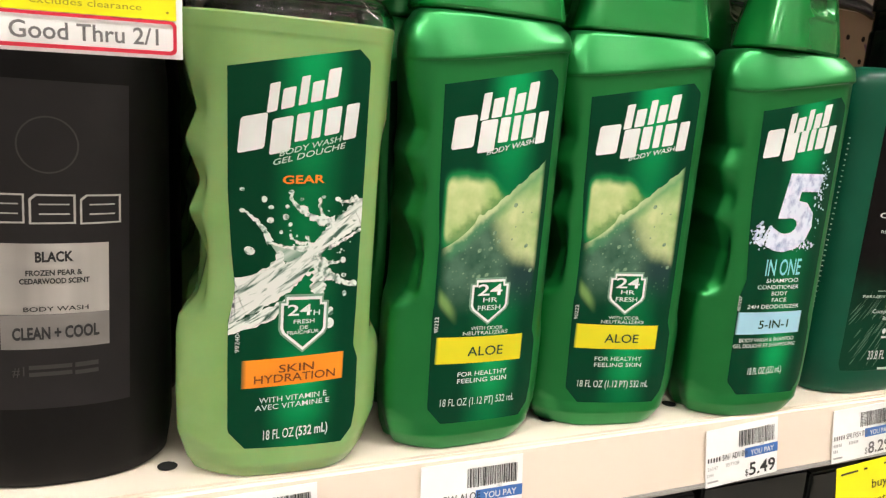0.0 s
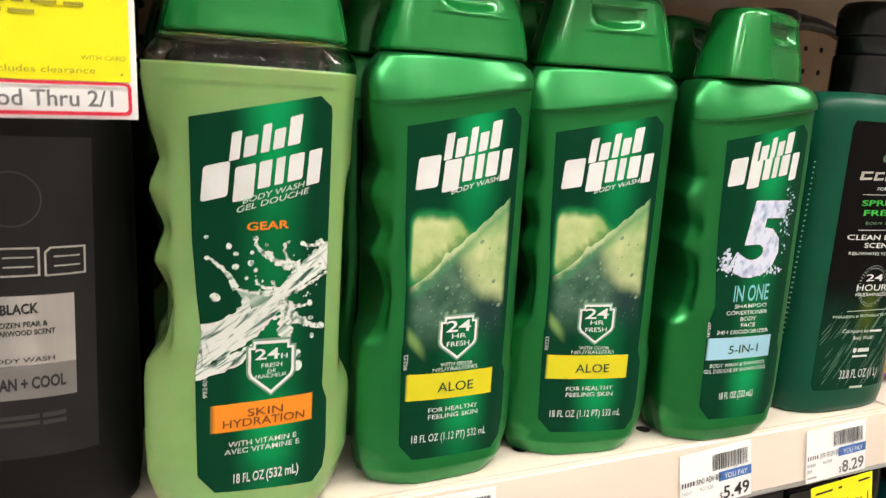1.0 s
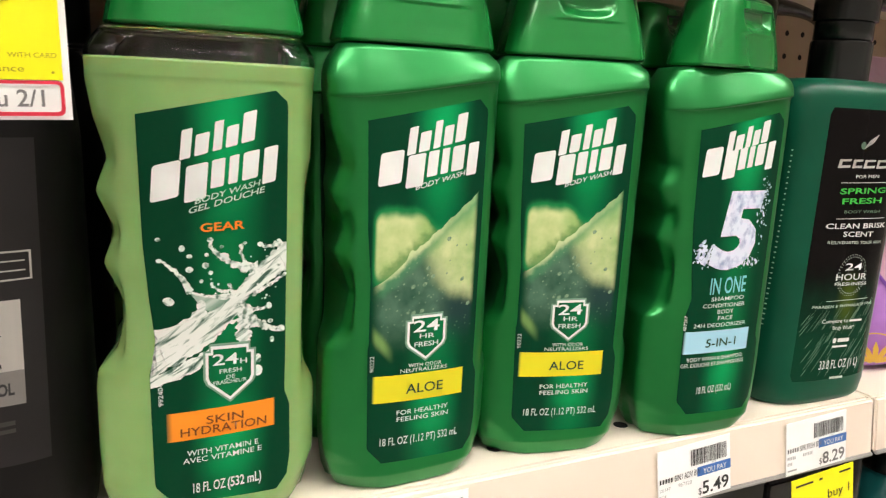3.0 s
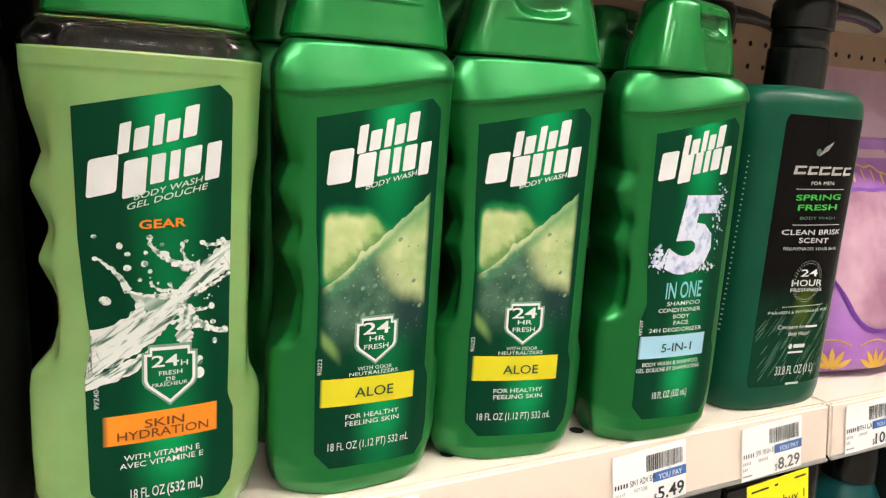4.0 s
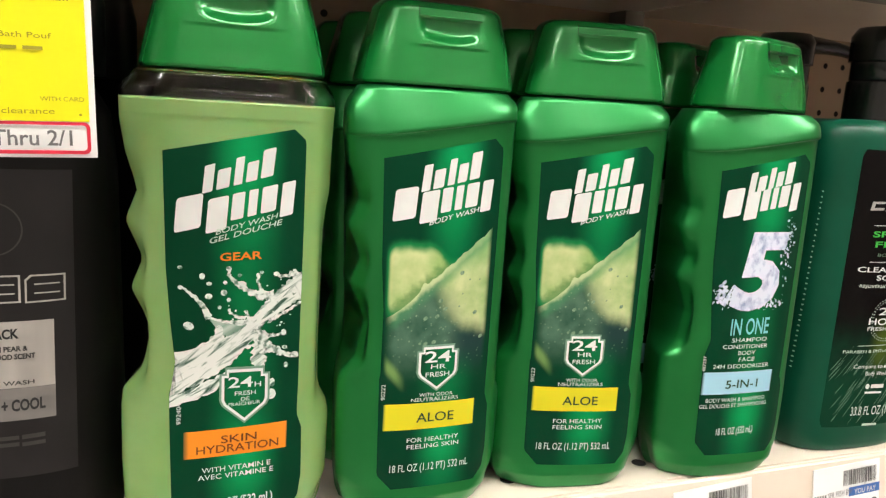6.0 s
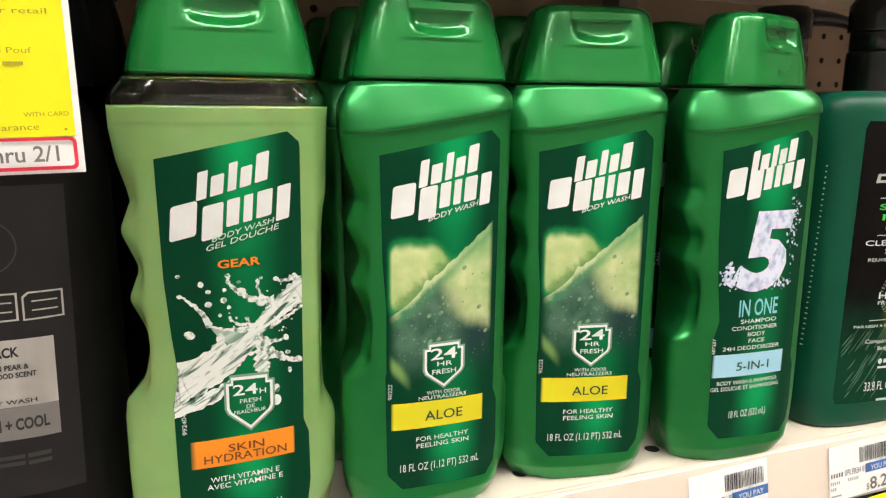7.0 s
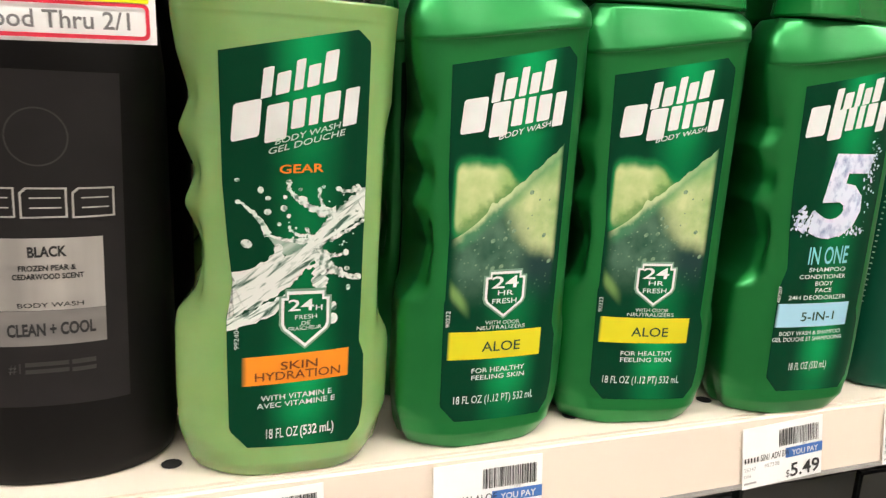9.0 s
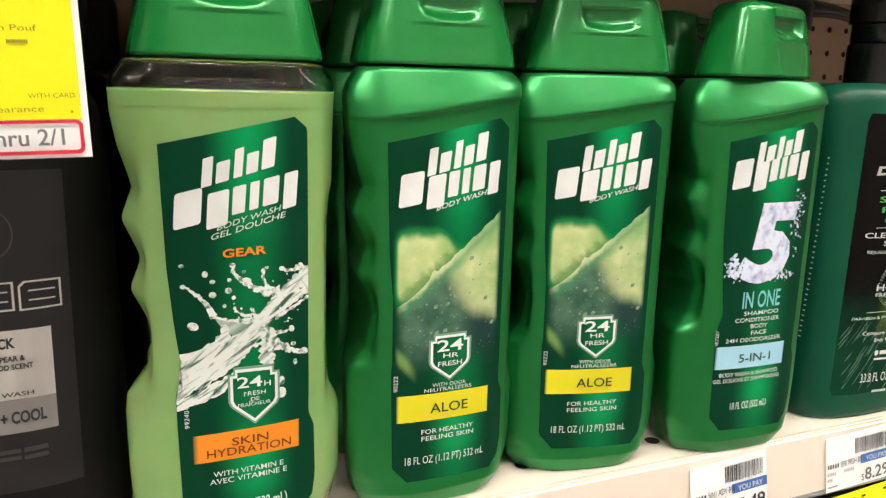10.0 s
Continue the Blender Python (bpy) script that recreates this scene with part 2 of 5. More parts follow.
ORANGEBAND = edge_fade("orange_band_print", (0.84, 0.26, 0.012), (0.06, 0.06, 0.02), -0.0200, 0.0220, 0.003, 0.0012)
YELLOWBAND = edge_fade("yellow_band_print", (0.70, 0.62, 0.012), (0.05, 0.12, 0.02), -0.0250, 0.0202, 0.0016, 0.0008)
BLUEBAND = edge_fade("pale_blue_band_print", (0.36, 0.62, 0.78), (0.03, 0.10, 0.10), -0.0245, 0.0195, 0.0018, 0.0010)


def brushed_silver():
    m, nt, b = nodes_of("brushed_silver_panel")
    nt.links.new(ramp(nt, noise_tex(nt, 60, 3, (1, 1, 0.05)), ((0.3, (0.52, 0.50, 0.49)), (0.7, (0.78, 0.75, 0.73)))), b.inputs["Base Color"])
    setp(b, Roughness=0.36, Metallic=0.70)
    return m


SILVER = brushed_silver()


def clear_plastic():
    m, nt, b = nodes_of("clear_plastic")
    setp(b, Base_Color=(0.93, 0.92, 0.89, 1), Roughness=0.05, IOR=1.4, Transmission_Weight=1.0)
    bump(nt, b, noise_tex(nt, 120, 2), 0.12, 0.0004)
    return m


CLEAR = clear_plastic()


def blade_film():
    """Black film that turns to dark green streaks low down."""
    m, nt, b = nodes_of("black_green_label_film")
    x, z = xz(nt)
    f = smooth(nt, math_node(nt, "ADD", z, math_node(nt, "MULTIPLY", noise_tex(nt, 70, 2), 0.02)), 0.095, 0.045)
    col = mix(nt, f, (0.006, 0.005, 0.005), (0.006, 0.042, 0.022))
    glow = math_node(nt, "MULTIPLY", smooth(nt, math_node(nt, "ABSOLUTE", math_node(nt, "SUBTRACT", x, 0.003)), 0.012, 0.0),
                     math_node(nt, "MULTIPLY", smooth(nt, z, 0.038, 0.058), smooth(nt, z, 0.082, 0.064)))
    col = mix(nt, math_node(nt, "MULTIPLY", glow, 0.6), col, (0.10, 0.14, 0.012))
    nt.links.new(col, b.inputs["Base Color"])
    setp(b, Roughness=0.22, Specular_IOR_Level=0.07)
    return m


BLADEFILM = blade_film()


def bag_film(name, a, c):
    m, nt, b = nodes_of(name)
    nt.links.new(ramp(nt, noise_tex(nt, 22, 3), ((0.35, a), (0.65, c))), b.inputs["Base Color"])
    setp(b, Roughness=0.22, Coat_Weight=0.5, Coat_Roughness=0.08)
    bump(nt, b, noise_tex(nt, 45, 3), 0.5, 0.003)
    return m


BAG = bag_film("lilac_bag_film", (0.36, 0.14, 0.50), (0.46, 0.21, 0.60))
BAGHEAD = bag_film("pink_bag_header", (0.56, 0.34, 0.46), (0.64, 0.42, 0.54))
BAGWINDOW = bag_film("clear_pink_window", (0.36, 0.17, 0.26), (0.60, 0.36, 0.46))


def glow(name, c, s):
    m, nt, b = nodes_of(name)
    setp(b, Base_Color=(0.8, 0.8, 0.8, 1), Emission_Color=(*c, 1), Emission_Strength=s)
    return m


TUBE = glow("lamp_diffuser", (1.0, 0.945, 0.865), LAMP_STRENGTH)


# ---------------------------------------------------------------- mesh helpers
def mesh_object(name, verts, faces, material, parent=None, label="", smooth_on=True):
    me = bpy.data.meshes.new(name)
    me.from_pydata([tuple(v) for v in verts], [], faces)
    me.materials.append(material)
    if smooth_on:
        me.polygons.foreach_set("use_smooth", [True] * len(me.polygons))
    me.update()
    ob = new(name, me)
    if parent is not None:
        ob.parent = parent
    if label:
        ob["label"] = label
    return ob


def part(name, bm, material, parent=None, label="", smooth_on=False):
    me = bpy.data.meshes.new(name)
    bm.to_mesh(me)
    bm.free()
    me.materials.append(material)
    if smooth_on:
        me.polygons.foreach_set("use_smooth", [True] * len(me.polygons))
    ob = new(name, me)
    if parent is not None:
        ob.parent = parent
    if label:
        ob["label"] = label
    return ob


def box_bm(x0, x1, y0, y1, z0, z1, bevel=0.0, seg=2):
    bm = bmesh.new()
    bmesh.ops.create_cube(bm, size=1)
    for v in bm.verts:
        v.co = ((x0 + x1) / 2 + v.co.x * (x1 - x0), (y0 + y1) / 2 + v.co.y * (y1 - y0), (z0 + z1) / 2 + v.co.z * (z1 - z0))
    if bevel:
        bmesh.ops.bevel(bm, geom=bm.edges[:], offset=bevel, segments=seg, affect="EDGES")
    return bm


def empty(name, m, label, category, group=""):
    e = new(name)
    e.matrix_basis = m
    return tagged(e, label, category, group)


def interp(z, table):
    return float(np.interp(z, [p[0] for p in table], [p[1] for p in table]))


def loft(levels, ring, close_top=True, close_bottom=True):
    """Rings of points, one a level, joined by quads."""
    verts, faces, n = [], [], None
    for lv in levels:
        pts = ring(lv)
        n = len(pts)
        verts += pts
    for i in range(len(levels) - 1):
        for j in range(n):
            k = (j + 1) % n
            faces.append((i * n + j, i * n + k, (i + 1) * n + k, (i + 1) * n + j))
    if close_bottom:
        faces.append(tuple(range(n))[::-1])
    if close_top:
        faces.append(tuple(range((len(levels) - 1) * n, len(levels) * n)))
    return verts, faces


def oval(a, b, n, steps=72):
    """Points of a superellipse, anticlockwise from +x."""
    out = []
    for i in range(steps):
        t = 2 * math.pi * i / steps
        c, s = math.cos(t), math.sin(t)
        out.append((math.copysign(abs(c) ** (2 / n), c) * a, math.copysign(abs(s) ** (2 / n), s) * b, c))
    return out


def refine(flat, faces, most=0.003):
    """Cuts flat faces into small ones, so that they can follow a curve."""
    flat, out = list(flat), []
    todo = [t for f in faces for t in (zip([f[0]] * (len(f) - 2), f[1:-1], f[2:]))]
    mids = {}

    def mid(i, j):
        key = (min(i, j), max(i, j))
        if key not in mids:
            mids[key] = len(flat)
            flat.append(((flat[i][0] + flat[j][0]) / 2, (flat[i][1] + flat[j][1]) / 2))
        return mids[key]

    while todo:
        i, j, k = todo.pop()
        d = [(math.dist(flat[p], flat[q]), p, q, r) for p, q, r in ((i, j, k), (j, k, i), (k, i, j))]
        length, p, q, r = max(d)
        if length <= most:
            out.append((i, j, k))
        else:
            m = mid(p, q)
            todo += [(p, m, r), (m, q, r)]
    return flat, out


class Print:
    """Flat artwork laid on the front of a thing: x and z across it, the surface gives y."""

    def __init__(self, front, lift=0.00025):
        self.front, self.lift = front, lift

    def place(self, x, z, lift=None):
        return (x, self.front(x, z) - (self.lift if lift is None else lift), z)

    def mesh(self, name, flat, faces, material, parent, label="", lift=None, kind=""):
        flat, faces = refine(flat, faces)
        ob = self.raw(name, flat, faces, material, parent, label, lift)
        if kind:
            ob["kind"] = kind
        return ob

    def raw(self, name, flat, faces, material, parent, label="", lift=None):
        return mesh_object(name, [self.place(x, z, lift) for x, z in flat], faces, material, parent, label)

    def grid(self, name, edge_l, edge_r, nx, nz, material, parent, label="", lift=None):
        """Between a left and a right edge, both functions of v from 0 to 1 that give (x, z)."""
        flat, faces = [], []
        for j in range(nz + 1):
            (xl, zl), (xr, zr) = edge_l(j / nz), edge_r(j / nz)
            for i in range(nx + 1):
                u = i / nx
                flat.append((xl + (xr - xl) * u, zl + (zr - zl) * u))
        for j in range(nz):
            for i in range(nx):
                a = j * (nx + 1) + i
                faces.append((a, a + 1, a + nx + 2, a + nx + 1))
        return self.raw(name, flat, faces, material, parent, label, lift)

    def band(self, name, x0, z0, x1, z1, h, material, parent, label="", lift=None, nx=14):
        return self.grid(name, lambda v: (x0, z0 + h * v), lambda v: (x1, z1 + h * v), nx, 3, material, parent, label, lift)


def fan(points):
    """A filled outline as flat points and faces, star-shaped about its middle."""
    cx, cz = sum(p[0] for p in points) / len(points), sum(p[1] for p in points) / len(points)
    n = len(points)
    return [(cx, cz), *points], [(0, 1 + i, 1 + (i + 1) % n) for i in range(n)]


def join_flat(items):
    flat, faces = [], []
    for p, f in items:
        o = len(flat)
        flat += p
        faces += [tuple(i + o for i in q) for q in f]
    return flat, faces


GLYPHS = {}


def glyphs(body, bold=0.0, shear=0.0):
    """Flat points and faces of a line of text, its width and cap height made 1."""
    key = (body, bold, shear)
    if key not in GLYPHS:
        cu = bpy.data.curves.new("text", "FONT")
        cu.body, cu.offset, cu.shear, cu.resolution_u = body, bold, shear, 3
        ob = new("text", cu)
        dg = bpy.context.evaluated_depsgraph_get()
        me = ob.evaluated_get(dg).to_mesh()
        pts = [(v.co.x, v.co.y) for v in me.vertices]
        faces = [tuple(p.vertices) for p in me.polygons]
        bpy.data.objects.remove(ob)
        bpy.data.curves.remove(cu)
        x0, x1 = min(p[0] for p in pts), max(p[0] for p in pts)
        h = 0.79
        GLYPHS[key] = ([((x - x0) / (x1 - x0), y / h) for x, y in pts], faces)
    return GLYPHS[key]


def line_of(body, x0, z0, x1, z1, h, bold=0.0, shear=0.0):
    pts, faces = glyphs(body, bold, shear)
    return [(x0 + (x1 - x0) * u, z0 + (z1 - z0) * u + h * v) for u, v in pts], faces


def upright_of(body, x, z0, z1, h, bold=0.0):
    """A line that reads upwards."""
    pts, faces = glyphs(body, bold, 0.0)
    return [(x - h * v, z0 + (z1 - z0) * u) for u, v in pts], faces


def bar(x0, z0, x1, z1, h, lean=0.0):
    return [(x0, z0), (x1, z1), (x1 + lean * h, z1 + h), (x0 + lean * h, z0 + h)], [(0, 1, 2, 3)]


def disc(x, z, rx, rz, n=12, turn=0.0):
    c, s = math.cos(turn), math.sin(turn)
    pts = []
    for i in range(n):
        a = 2 * math.pi * i / n
        u, v = rx * math.cos(a), rz * math.sin(a)
        pts.append((x + u * c - v * s, z + u * s + v * c))
    return fan(pts)


def ribbon(points, widths):
    """A strip of changing width along flat points."""
    flat, faces = [], []
    for i, (x, z) in enumerate(points):
        a, b = points[max(i - 1, 0)], points[min(i + 1, len(points) - 1)]
        dx, dz = b[0] - a[0], b[1] - a[1]
        d = math.hypot(dx, dz) or 1
        w = widths[i] / 2
        flat += [(x - dz / d * w, z + dx / d * w), (x + dz / d * w, z - dx / d * w)]
    for i in range(len(points) - 1):
        faces.append((2 * i, 2 * i + 1, 2 * i + 3, 2 * i + 2))
    return flat, faces


def ring_flat(outer, inner):
    n = len(outer)
    return [*outer, *inner], [(i, (i + 1) % n, n + (i + 1) % n, n + i) for i in range(n)]


# ---------------------------------------------------------------- the setting
def setting(name, bm, material, label, category):
    return tagged(part(name, bm, material), label, category, kind="structure")


LIP_Y, LIP_H, LIP_LEAN, WALL_Y = -0.0125, 0.0348, 0.0042, 0.345
setting("floor", box_bm(-3, 4, -2.2, 0.6, FLOOR_Z - 0.05, FLOOR_Z), FLOORMAT, "pale speckled vinyl shop floor", "floor")
setting("ceiling", box_bm(-3, 4, -2.2, 0.6, CEIL_Z, CEIL_Z + 0.05), CEILMAT, "off-white tiled shop ceiling", "ceiling")
setting("wall_aisle", box_bm(-3, 4, -2.25, -2.2, FLOOR_Z, CEIL_Z), WALLMAT, "pale far side of the shop aisle", "wall")
setting("wall_west", box_bm(-3.05, -3, -2.2, 0.6, FLOOR_Z, CEIL_Z), WALLMAT, "pale painted shop wall", "wall")
setting("wall_east", box_bm(4, 4.05, -2.2, 0.6, FLOOR_Z, CEIL_Z), WALLMAT, "pale painted shop wall", "wall")
pegboard = setting("wall_north", box_bm(-3, 4, WALL_Y, WALL_Y + 0.02, FLOOR_Z, CEIL_Z), PEG, "beige pegboard back panel of the shelving", "wall")


def holes_mesh(name, centres, r, axis, parent):
    """Round punch holes on a surface: flat discs, their inner shade painted dark."""
    verts, faces, n = [], [], 14
    for cx, cy, cz in centres:
        o = len(verts)
        for i in range(n):
            a = 2 * math.pi * i / n
            u, v = r * math.cos(a), r * math.sin(a)
            verts.append((cx + u, cy + v, cz) if axis == "z" else (cx + u, cy, cz + v))
        faces.append(tuple(range(o, o + n)))
    return mesh_object(name, verts, faces, HOLESHADE, parent, smooth_on=False)


holes_mesh("peg_hole", [(0.0284 + 0.0254 * i, WALL_Y - 0.0015, 0.2525 - 0.0254 * j) for i in range(-14, 40) for j in range(10)], 0.0031, "y", pegboard)

# ceiling lamps: long diffusers in shallow housings
for i, (lx, ly) in enumerate(((-1.6, -0.80), (0.1, -0.80), (1.8, -0.80), (-1.6, -1.85), (0.1, -1.85), (1.8, -1.85))):
    lamp = empty("ceiling_lamp", Matrix.Translation((lx, ly, CEIL_Z - 0.001)), "long white fluorescent ceiling lamp", "ceiling lamp", "ceiling lamps")
    part("housing", box_bm(-0.65, 0.65, -0.11, 0.11, -0.05, -0.002, 0.005), FIXTURE, lamp)
    part("diffuser", box_bm(-0.62, 0.62, -0.085 if ly > -1 else -0.020, 0.085 if ly > -1 else 0.020, -0.062, -0.051, 0.003), TUBE, lamp, "glowing diffuser")


def shelf_unit(name, x0, x1, z, label, shaded, back=0.0):
    """Steel shelf: deck, folded front lip with a price rail on it, closed channel below the lip."""
    e = empty(name, Matrix.Identity(4), label, "shelf", "gondola shelves")
    e["kind"] = "structure"
    part("deck", box_bm(x0, x1, LIP_Y + back + 0.004, WALL_Y - 0.002, z - 0.006, z, 0.0012), CREAM, e)
    lip = box_bm(x0, x1, LIP_Y + back, LIP_Y + back + 0.0035, z - LIP_H, z + 0.0003, 0.0014, 3)
    for v in lip.verts:
        v.co.y -= LIP_LEAN * (z - v.co.z) / LIP_H
    part("front_lip", lip, STRIP, e, smooth_on=False)
    # the channel takes the darkened cream, shade painted in
    part("channel", box_bm(x0 + 0.001, x1 - 0.001, LIP_Y + back - LIP_LEAN + 0.004, LIP_Y + back + 0.032, z - LIP_H + 0.0005, z - LIP_H + 0.003), shaded, e)
    part("rail_edge", box_bm(x0 + 0.0005, x1 - 0.0005, LIP_Y + back - LIP_LEAN - 0.0012, LIP_Y + back - LIP_LEAN + 0.0012, z - LIP_H - 0.0012, z - LIP_H + 0.0012, 0.0006), RAILGREY, e)
    return e


shelf = shelf_unit("shelf", -0.66, 0.2690, SHELF, "cream enamelled steel shelf with punched holes", SHADECREAM)
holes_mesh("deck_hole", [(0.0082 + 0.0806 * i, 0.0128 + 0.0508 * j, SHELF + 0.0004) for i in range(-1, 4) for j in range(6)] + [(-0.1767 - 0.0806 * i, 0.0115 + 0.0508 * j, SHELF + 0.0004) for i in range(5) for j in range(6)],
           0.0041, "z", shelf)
shelf_two = shelf_unit("shelf", 0.2715, 1.17, SHELF, "next cream steel shelf with punched holes", SHADECREAM)
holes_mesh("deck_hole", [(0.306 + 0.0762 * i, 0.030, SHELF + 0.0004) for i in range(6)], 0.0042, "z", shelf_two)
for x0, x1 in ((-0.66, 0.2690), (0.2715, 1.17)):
    shelf_unit("shelf", x0, x1, 0.2515 + LIP_H, "cream steel shelf above, seen from below", SHADECREAM)
    shelf_unit("shelf", x0, x1, -0.300, "dim cream steel shelf below", SHADECREAM)
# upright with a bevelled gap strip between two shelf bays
setting("upright", box_bm(0.2540, 0.2740, 0.315, WALL_Y - 0.002, FLOOR_Z, CEIL_Z - 0.1), SHADECREAM, "slotted steel upright between two shelf bays", "upright")


# ---------------------------------------------------------------- body wash bottles with finger grips
B0 = 0.0235
DEEP = ((-0.004, 0.0202), (-0.0033, 0.0212), (0.0045, 0.0245), (0.0052, 0.0243), (0.010, 0.0232), (0.022, B0), (0.160, B0), (0.1722, B0 - 0.0003), (0.1735, B0), (0.1743, B0 + 0.0017), (0.1750, B0 + 0.0020), (0.1780, 0.0246), (0.1900, 0.0196))
LEFT = ((-0.004, 0.0366), (-0.0025, 0.0386), (0.003, 0.0408), (0.0126, 0.0424), (0.032, 0.0433), (0.0565, 0.0434), (0.0635, 0.0426), (0.0675, 0.0390), (0.0715, 0.0358), (0.0750, 0.0345),
        (0.0872, 0.0320), (0.0950, 0.0346), (0.1040, 0.0389), (0.1065, 0.0388), (0.1155, 0.0353), (0.1185, 0.0354), (0.1310, 0.0407), (0.1335, 0.0406), (0.1435, 0.0368), (0.1475, 0.0376),
        (0.159, 0.0410), (0.171, 0.0429), (0.1815, 0.0432), (0.1850, 0.0416), (0.1900, 0.0372))
RIGHT = ((-0.004, 0.0364), (-0.0025, 0.0384), (0.0042, 0.0406), (0.018, 0.0428), (0.0450, 0.0432), (0.0496, 0.0422), (0.0560, 0.0389), (0.0600, 0.0381), (0.0724, 0.0376), (0.0878, 0.0377),
         (0.1105, 0.0380), (0.1277, 0.0383), (0.1373, 0.0393), (0.1434, 0.0405), (0.159, 0.0409), (0.170, 0.0413), (0.1815, 0.0420), (0.1850, 0.0408), (0.1900, 0.0372))
WIDE = ((-0.004, 0.0366), (-0.0025, 0.0386), (0.003, 0.0408), (0.0126, 0.0424), (0.032, 0.0433), (0.1815, 0.0433), (0.1850, 0.0417), (0.1900, 0.0372))
RISE = ((0.10, 0.0), (0.155, 0.11), (0.1777, 0.165), (0.1825, 0.12), (0.1900, 0.0))


def section():
    """One round of the bottle, of half width and half depth 1: bowed front panel, a hard edge along the gripped side, a rounder one opposite."""
    front = [(-0.995, -0.36), (-1.0, -0.46), (-0.985, -0.54), (-0.93, -0.66), (-0.78, -0.83), (-0.58, -0.930), (-0.40, -0.972), (-0.20, -0.994), (0.0, -1.0), (0.20, -0.994), (0.40, -0.972), (0.58, -0.930), (0.70, -0.86), (0.79, -0.74), (0.91, -0.46), (1.0, -0.12)]
    pts = front + [(0.985, 0.30), (0.93, 0.60), (0.74, 0.86), (0.40, 0.972), (0.0, 1.0), (-0.40, 0.972), (-0.70, 0.86), (-0.84, 0.60), (-0.93, 0.20)]
    for _ in range(2):
        new_pts = []
        for i, (x, y) in enumerate(pts):
            u, v = pts[(i + 1) % len(pts)]
            new_pts += [(0.75 * x + 0.25 * u, 0.75 * y + 0.25 * v), (0.25 * x + 0.75 * u, 0.25 * y + 0.75 * v)]
        pts = new_pts
    return pts


SECTION = section()
FRONT = sorted(p for p in SECTION if p[1] < -0.3)


def body_ring(z, tilt=1.0):
    """One level of the bottle: scooped sides, tilted shoulder line, a foot that is cut back under a crease, most at its corners."""
    a, b, k = interp(z, WIDE), interp(z, DEEP), interp(z, RISE) * tilt
    left, right = a - interp(z, LEFT), a - interp(z, RIGHT)
    if not tilt and z < 0.18:
        b = min(b, B0)
    out = []
    for x, y in ((p * a, q * b) for p, q in SECTION):
        w = min(1.0, max(0.0, (abs(x) / a - 0.72) / 0.28))
        w = w * w * (3 - 2 * w)
        xx = x - right * w if x > 0 else x + left * w
        corner = min(1.0, max(0.0, (abs(x) / a - 0.45) / 0.50))
        crease = 0.0045 + 0.0120 * corner
        if y < 0 and z < crease:
            cut = 0.24 * corner * (crease - z) / (crease + 0.004)
            xx, y = xx * (1 - 0.35 * cut), y * (1 - cut)
        front = max(0.0, -y / b)
        out.append((xx, y, z + k * xx * (0.35 + 0.65 * front)))
    return out


def body_front(x, z):
    for _ in range(2):
        zz = z - interp(z, RISE) * x
    a, b = interp(zz, WIDE), interp(zz, DEEP)
    return b * interp(x / a, FRONT)


BODY_Z = sorted(set([-0.004, -0.0033, -0.0025] + [-0.0015 + 0.00075 * i for i in range(33)] + [0.026 + 0.004 * i for i in range(7)] + [0.0535 + 0.0015 * i for i in range(78)]
                    + [0.1712, 0.1722, 0.1730, 0.1735, 0.1739, 0.1743, 0.1746, 0.1750, 0.1758, 0.1765, 0.1775, 0.1785, 0.1795, 0.181, 0.183, 0.185, 0.187, 0.1885, 0.1900]))


def cap_size(z):
    v = (z - 0.1912) / (0.2262 - 0.1912)
    return 0.0363 - 0.0082 * max(0.0, v) ** 1.15, 0.0200 - 0.0054 * max(0.0, v) ** 1.3


def cap_ring(z):
    """Flip cap: narrows upwards, with a wide thumb dish under the tab at its front."""
    a, b = cap_size(z)
    top = max(0.0, (z - 0.2228) / 0.0034)
    a, b = a - 0.0022 * top ** 2, b - 0.0022 * top ** 2
    if z < 0.1919:
        a, b = a - 0.0006, b - 0.0006
    out = []
    for x, y, c in oval(a, b, 3.2, 144):
        if y < 0:
            if 0.2078 < z < 0.2196:
                d = (z - 0.2078) / 0.0118
                side = min(1.0, max(0.0, (0.0152 - abs(x)) / 0.0050))
                lip = min(1.0, max(0.0, (d - 0.22 * (x / 0.014) ** 2) / 0.50))
                y += 0.0036 * side * side * (3 - 2 * side) * lip * lip * (3 - 2 * lip) * (1 - 0.25 * d)
            elif z <= 0.2078:
                hollow = max(0.0, 1 - (x / (0.0200 + 0.35 * (0.2078 - z))) ** 2)
                y += 0.0007 * hollow * min(1.0, (z - 0.1925) / 0.006 if z > 0.1925 else 0.0)
        out.append((x, y, z))
    return out


CAP_Z = [0.1912, 0.1918, 0.1920, 0.1926] + [0.1938 + 0.0014 * i for i in range(10)] + [0.2074 + 0.0005 * i for i in range(9)] + [0.2126 + 0.0012 * i for i in range(6)] + [0.2192, 0.2196, 0.2204, 0.2216, 0.2228, 0.2240, 0.2250, 0.2257, 0.2262]


def cap_front(x, z):
    a, b = cap_size(z)
    return -b * max(0.0, 1 - abs(x / a) ** 3.2) ** (1 / 3.2)


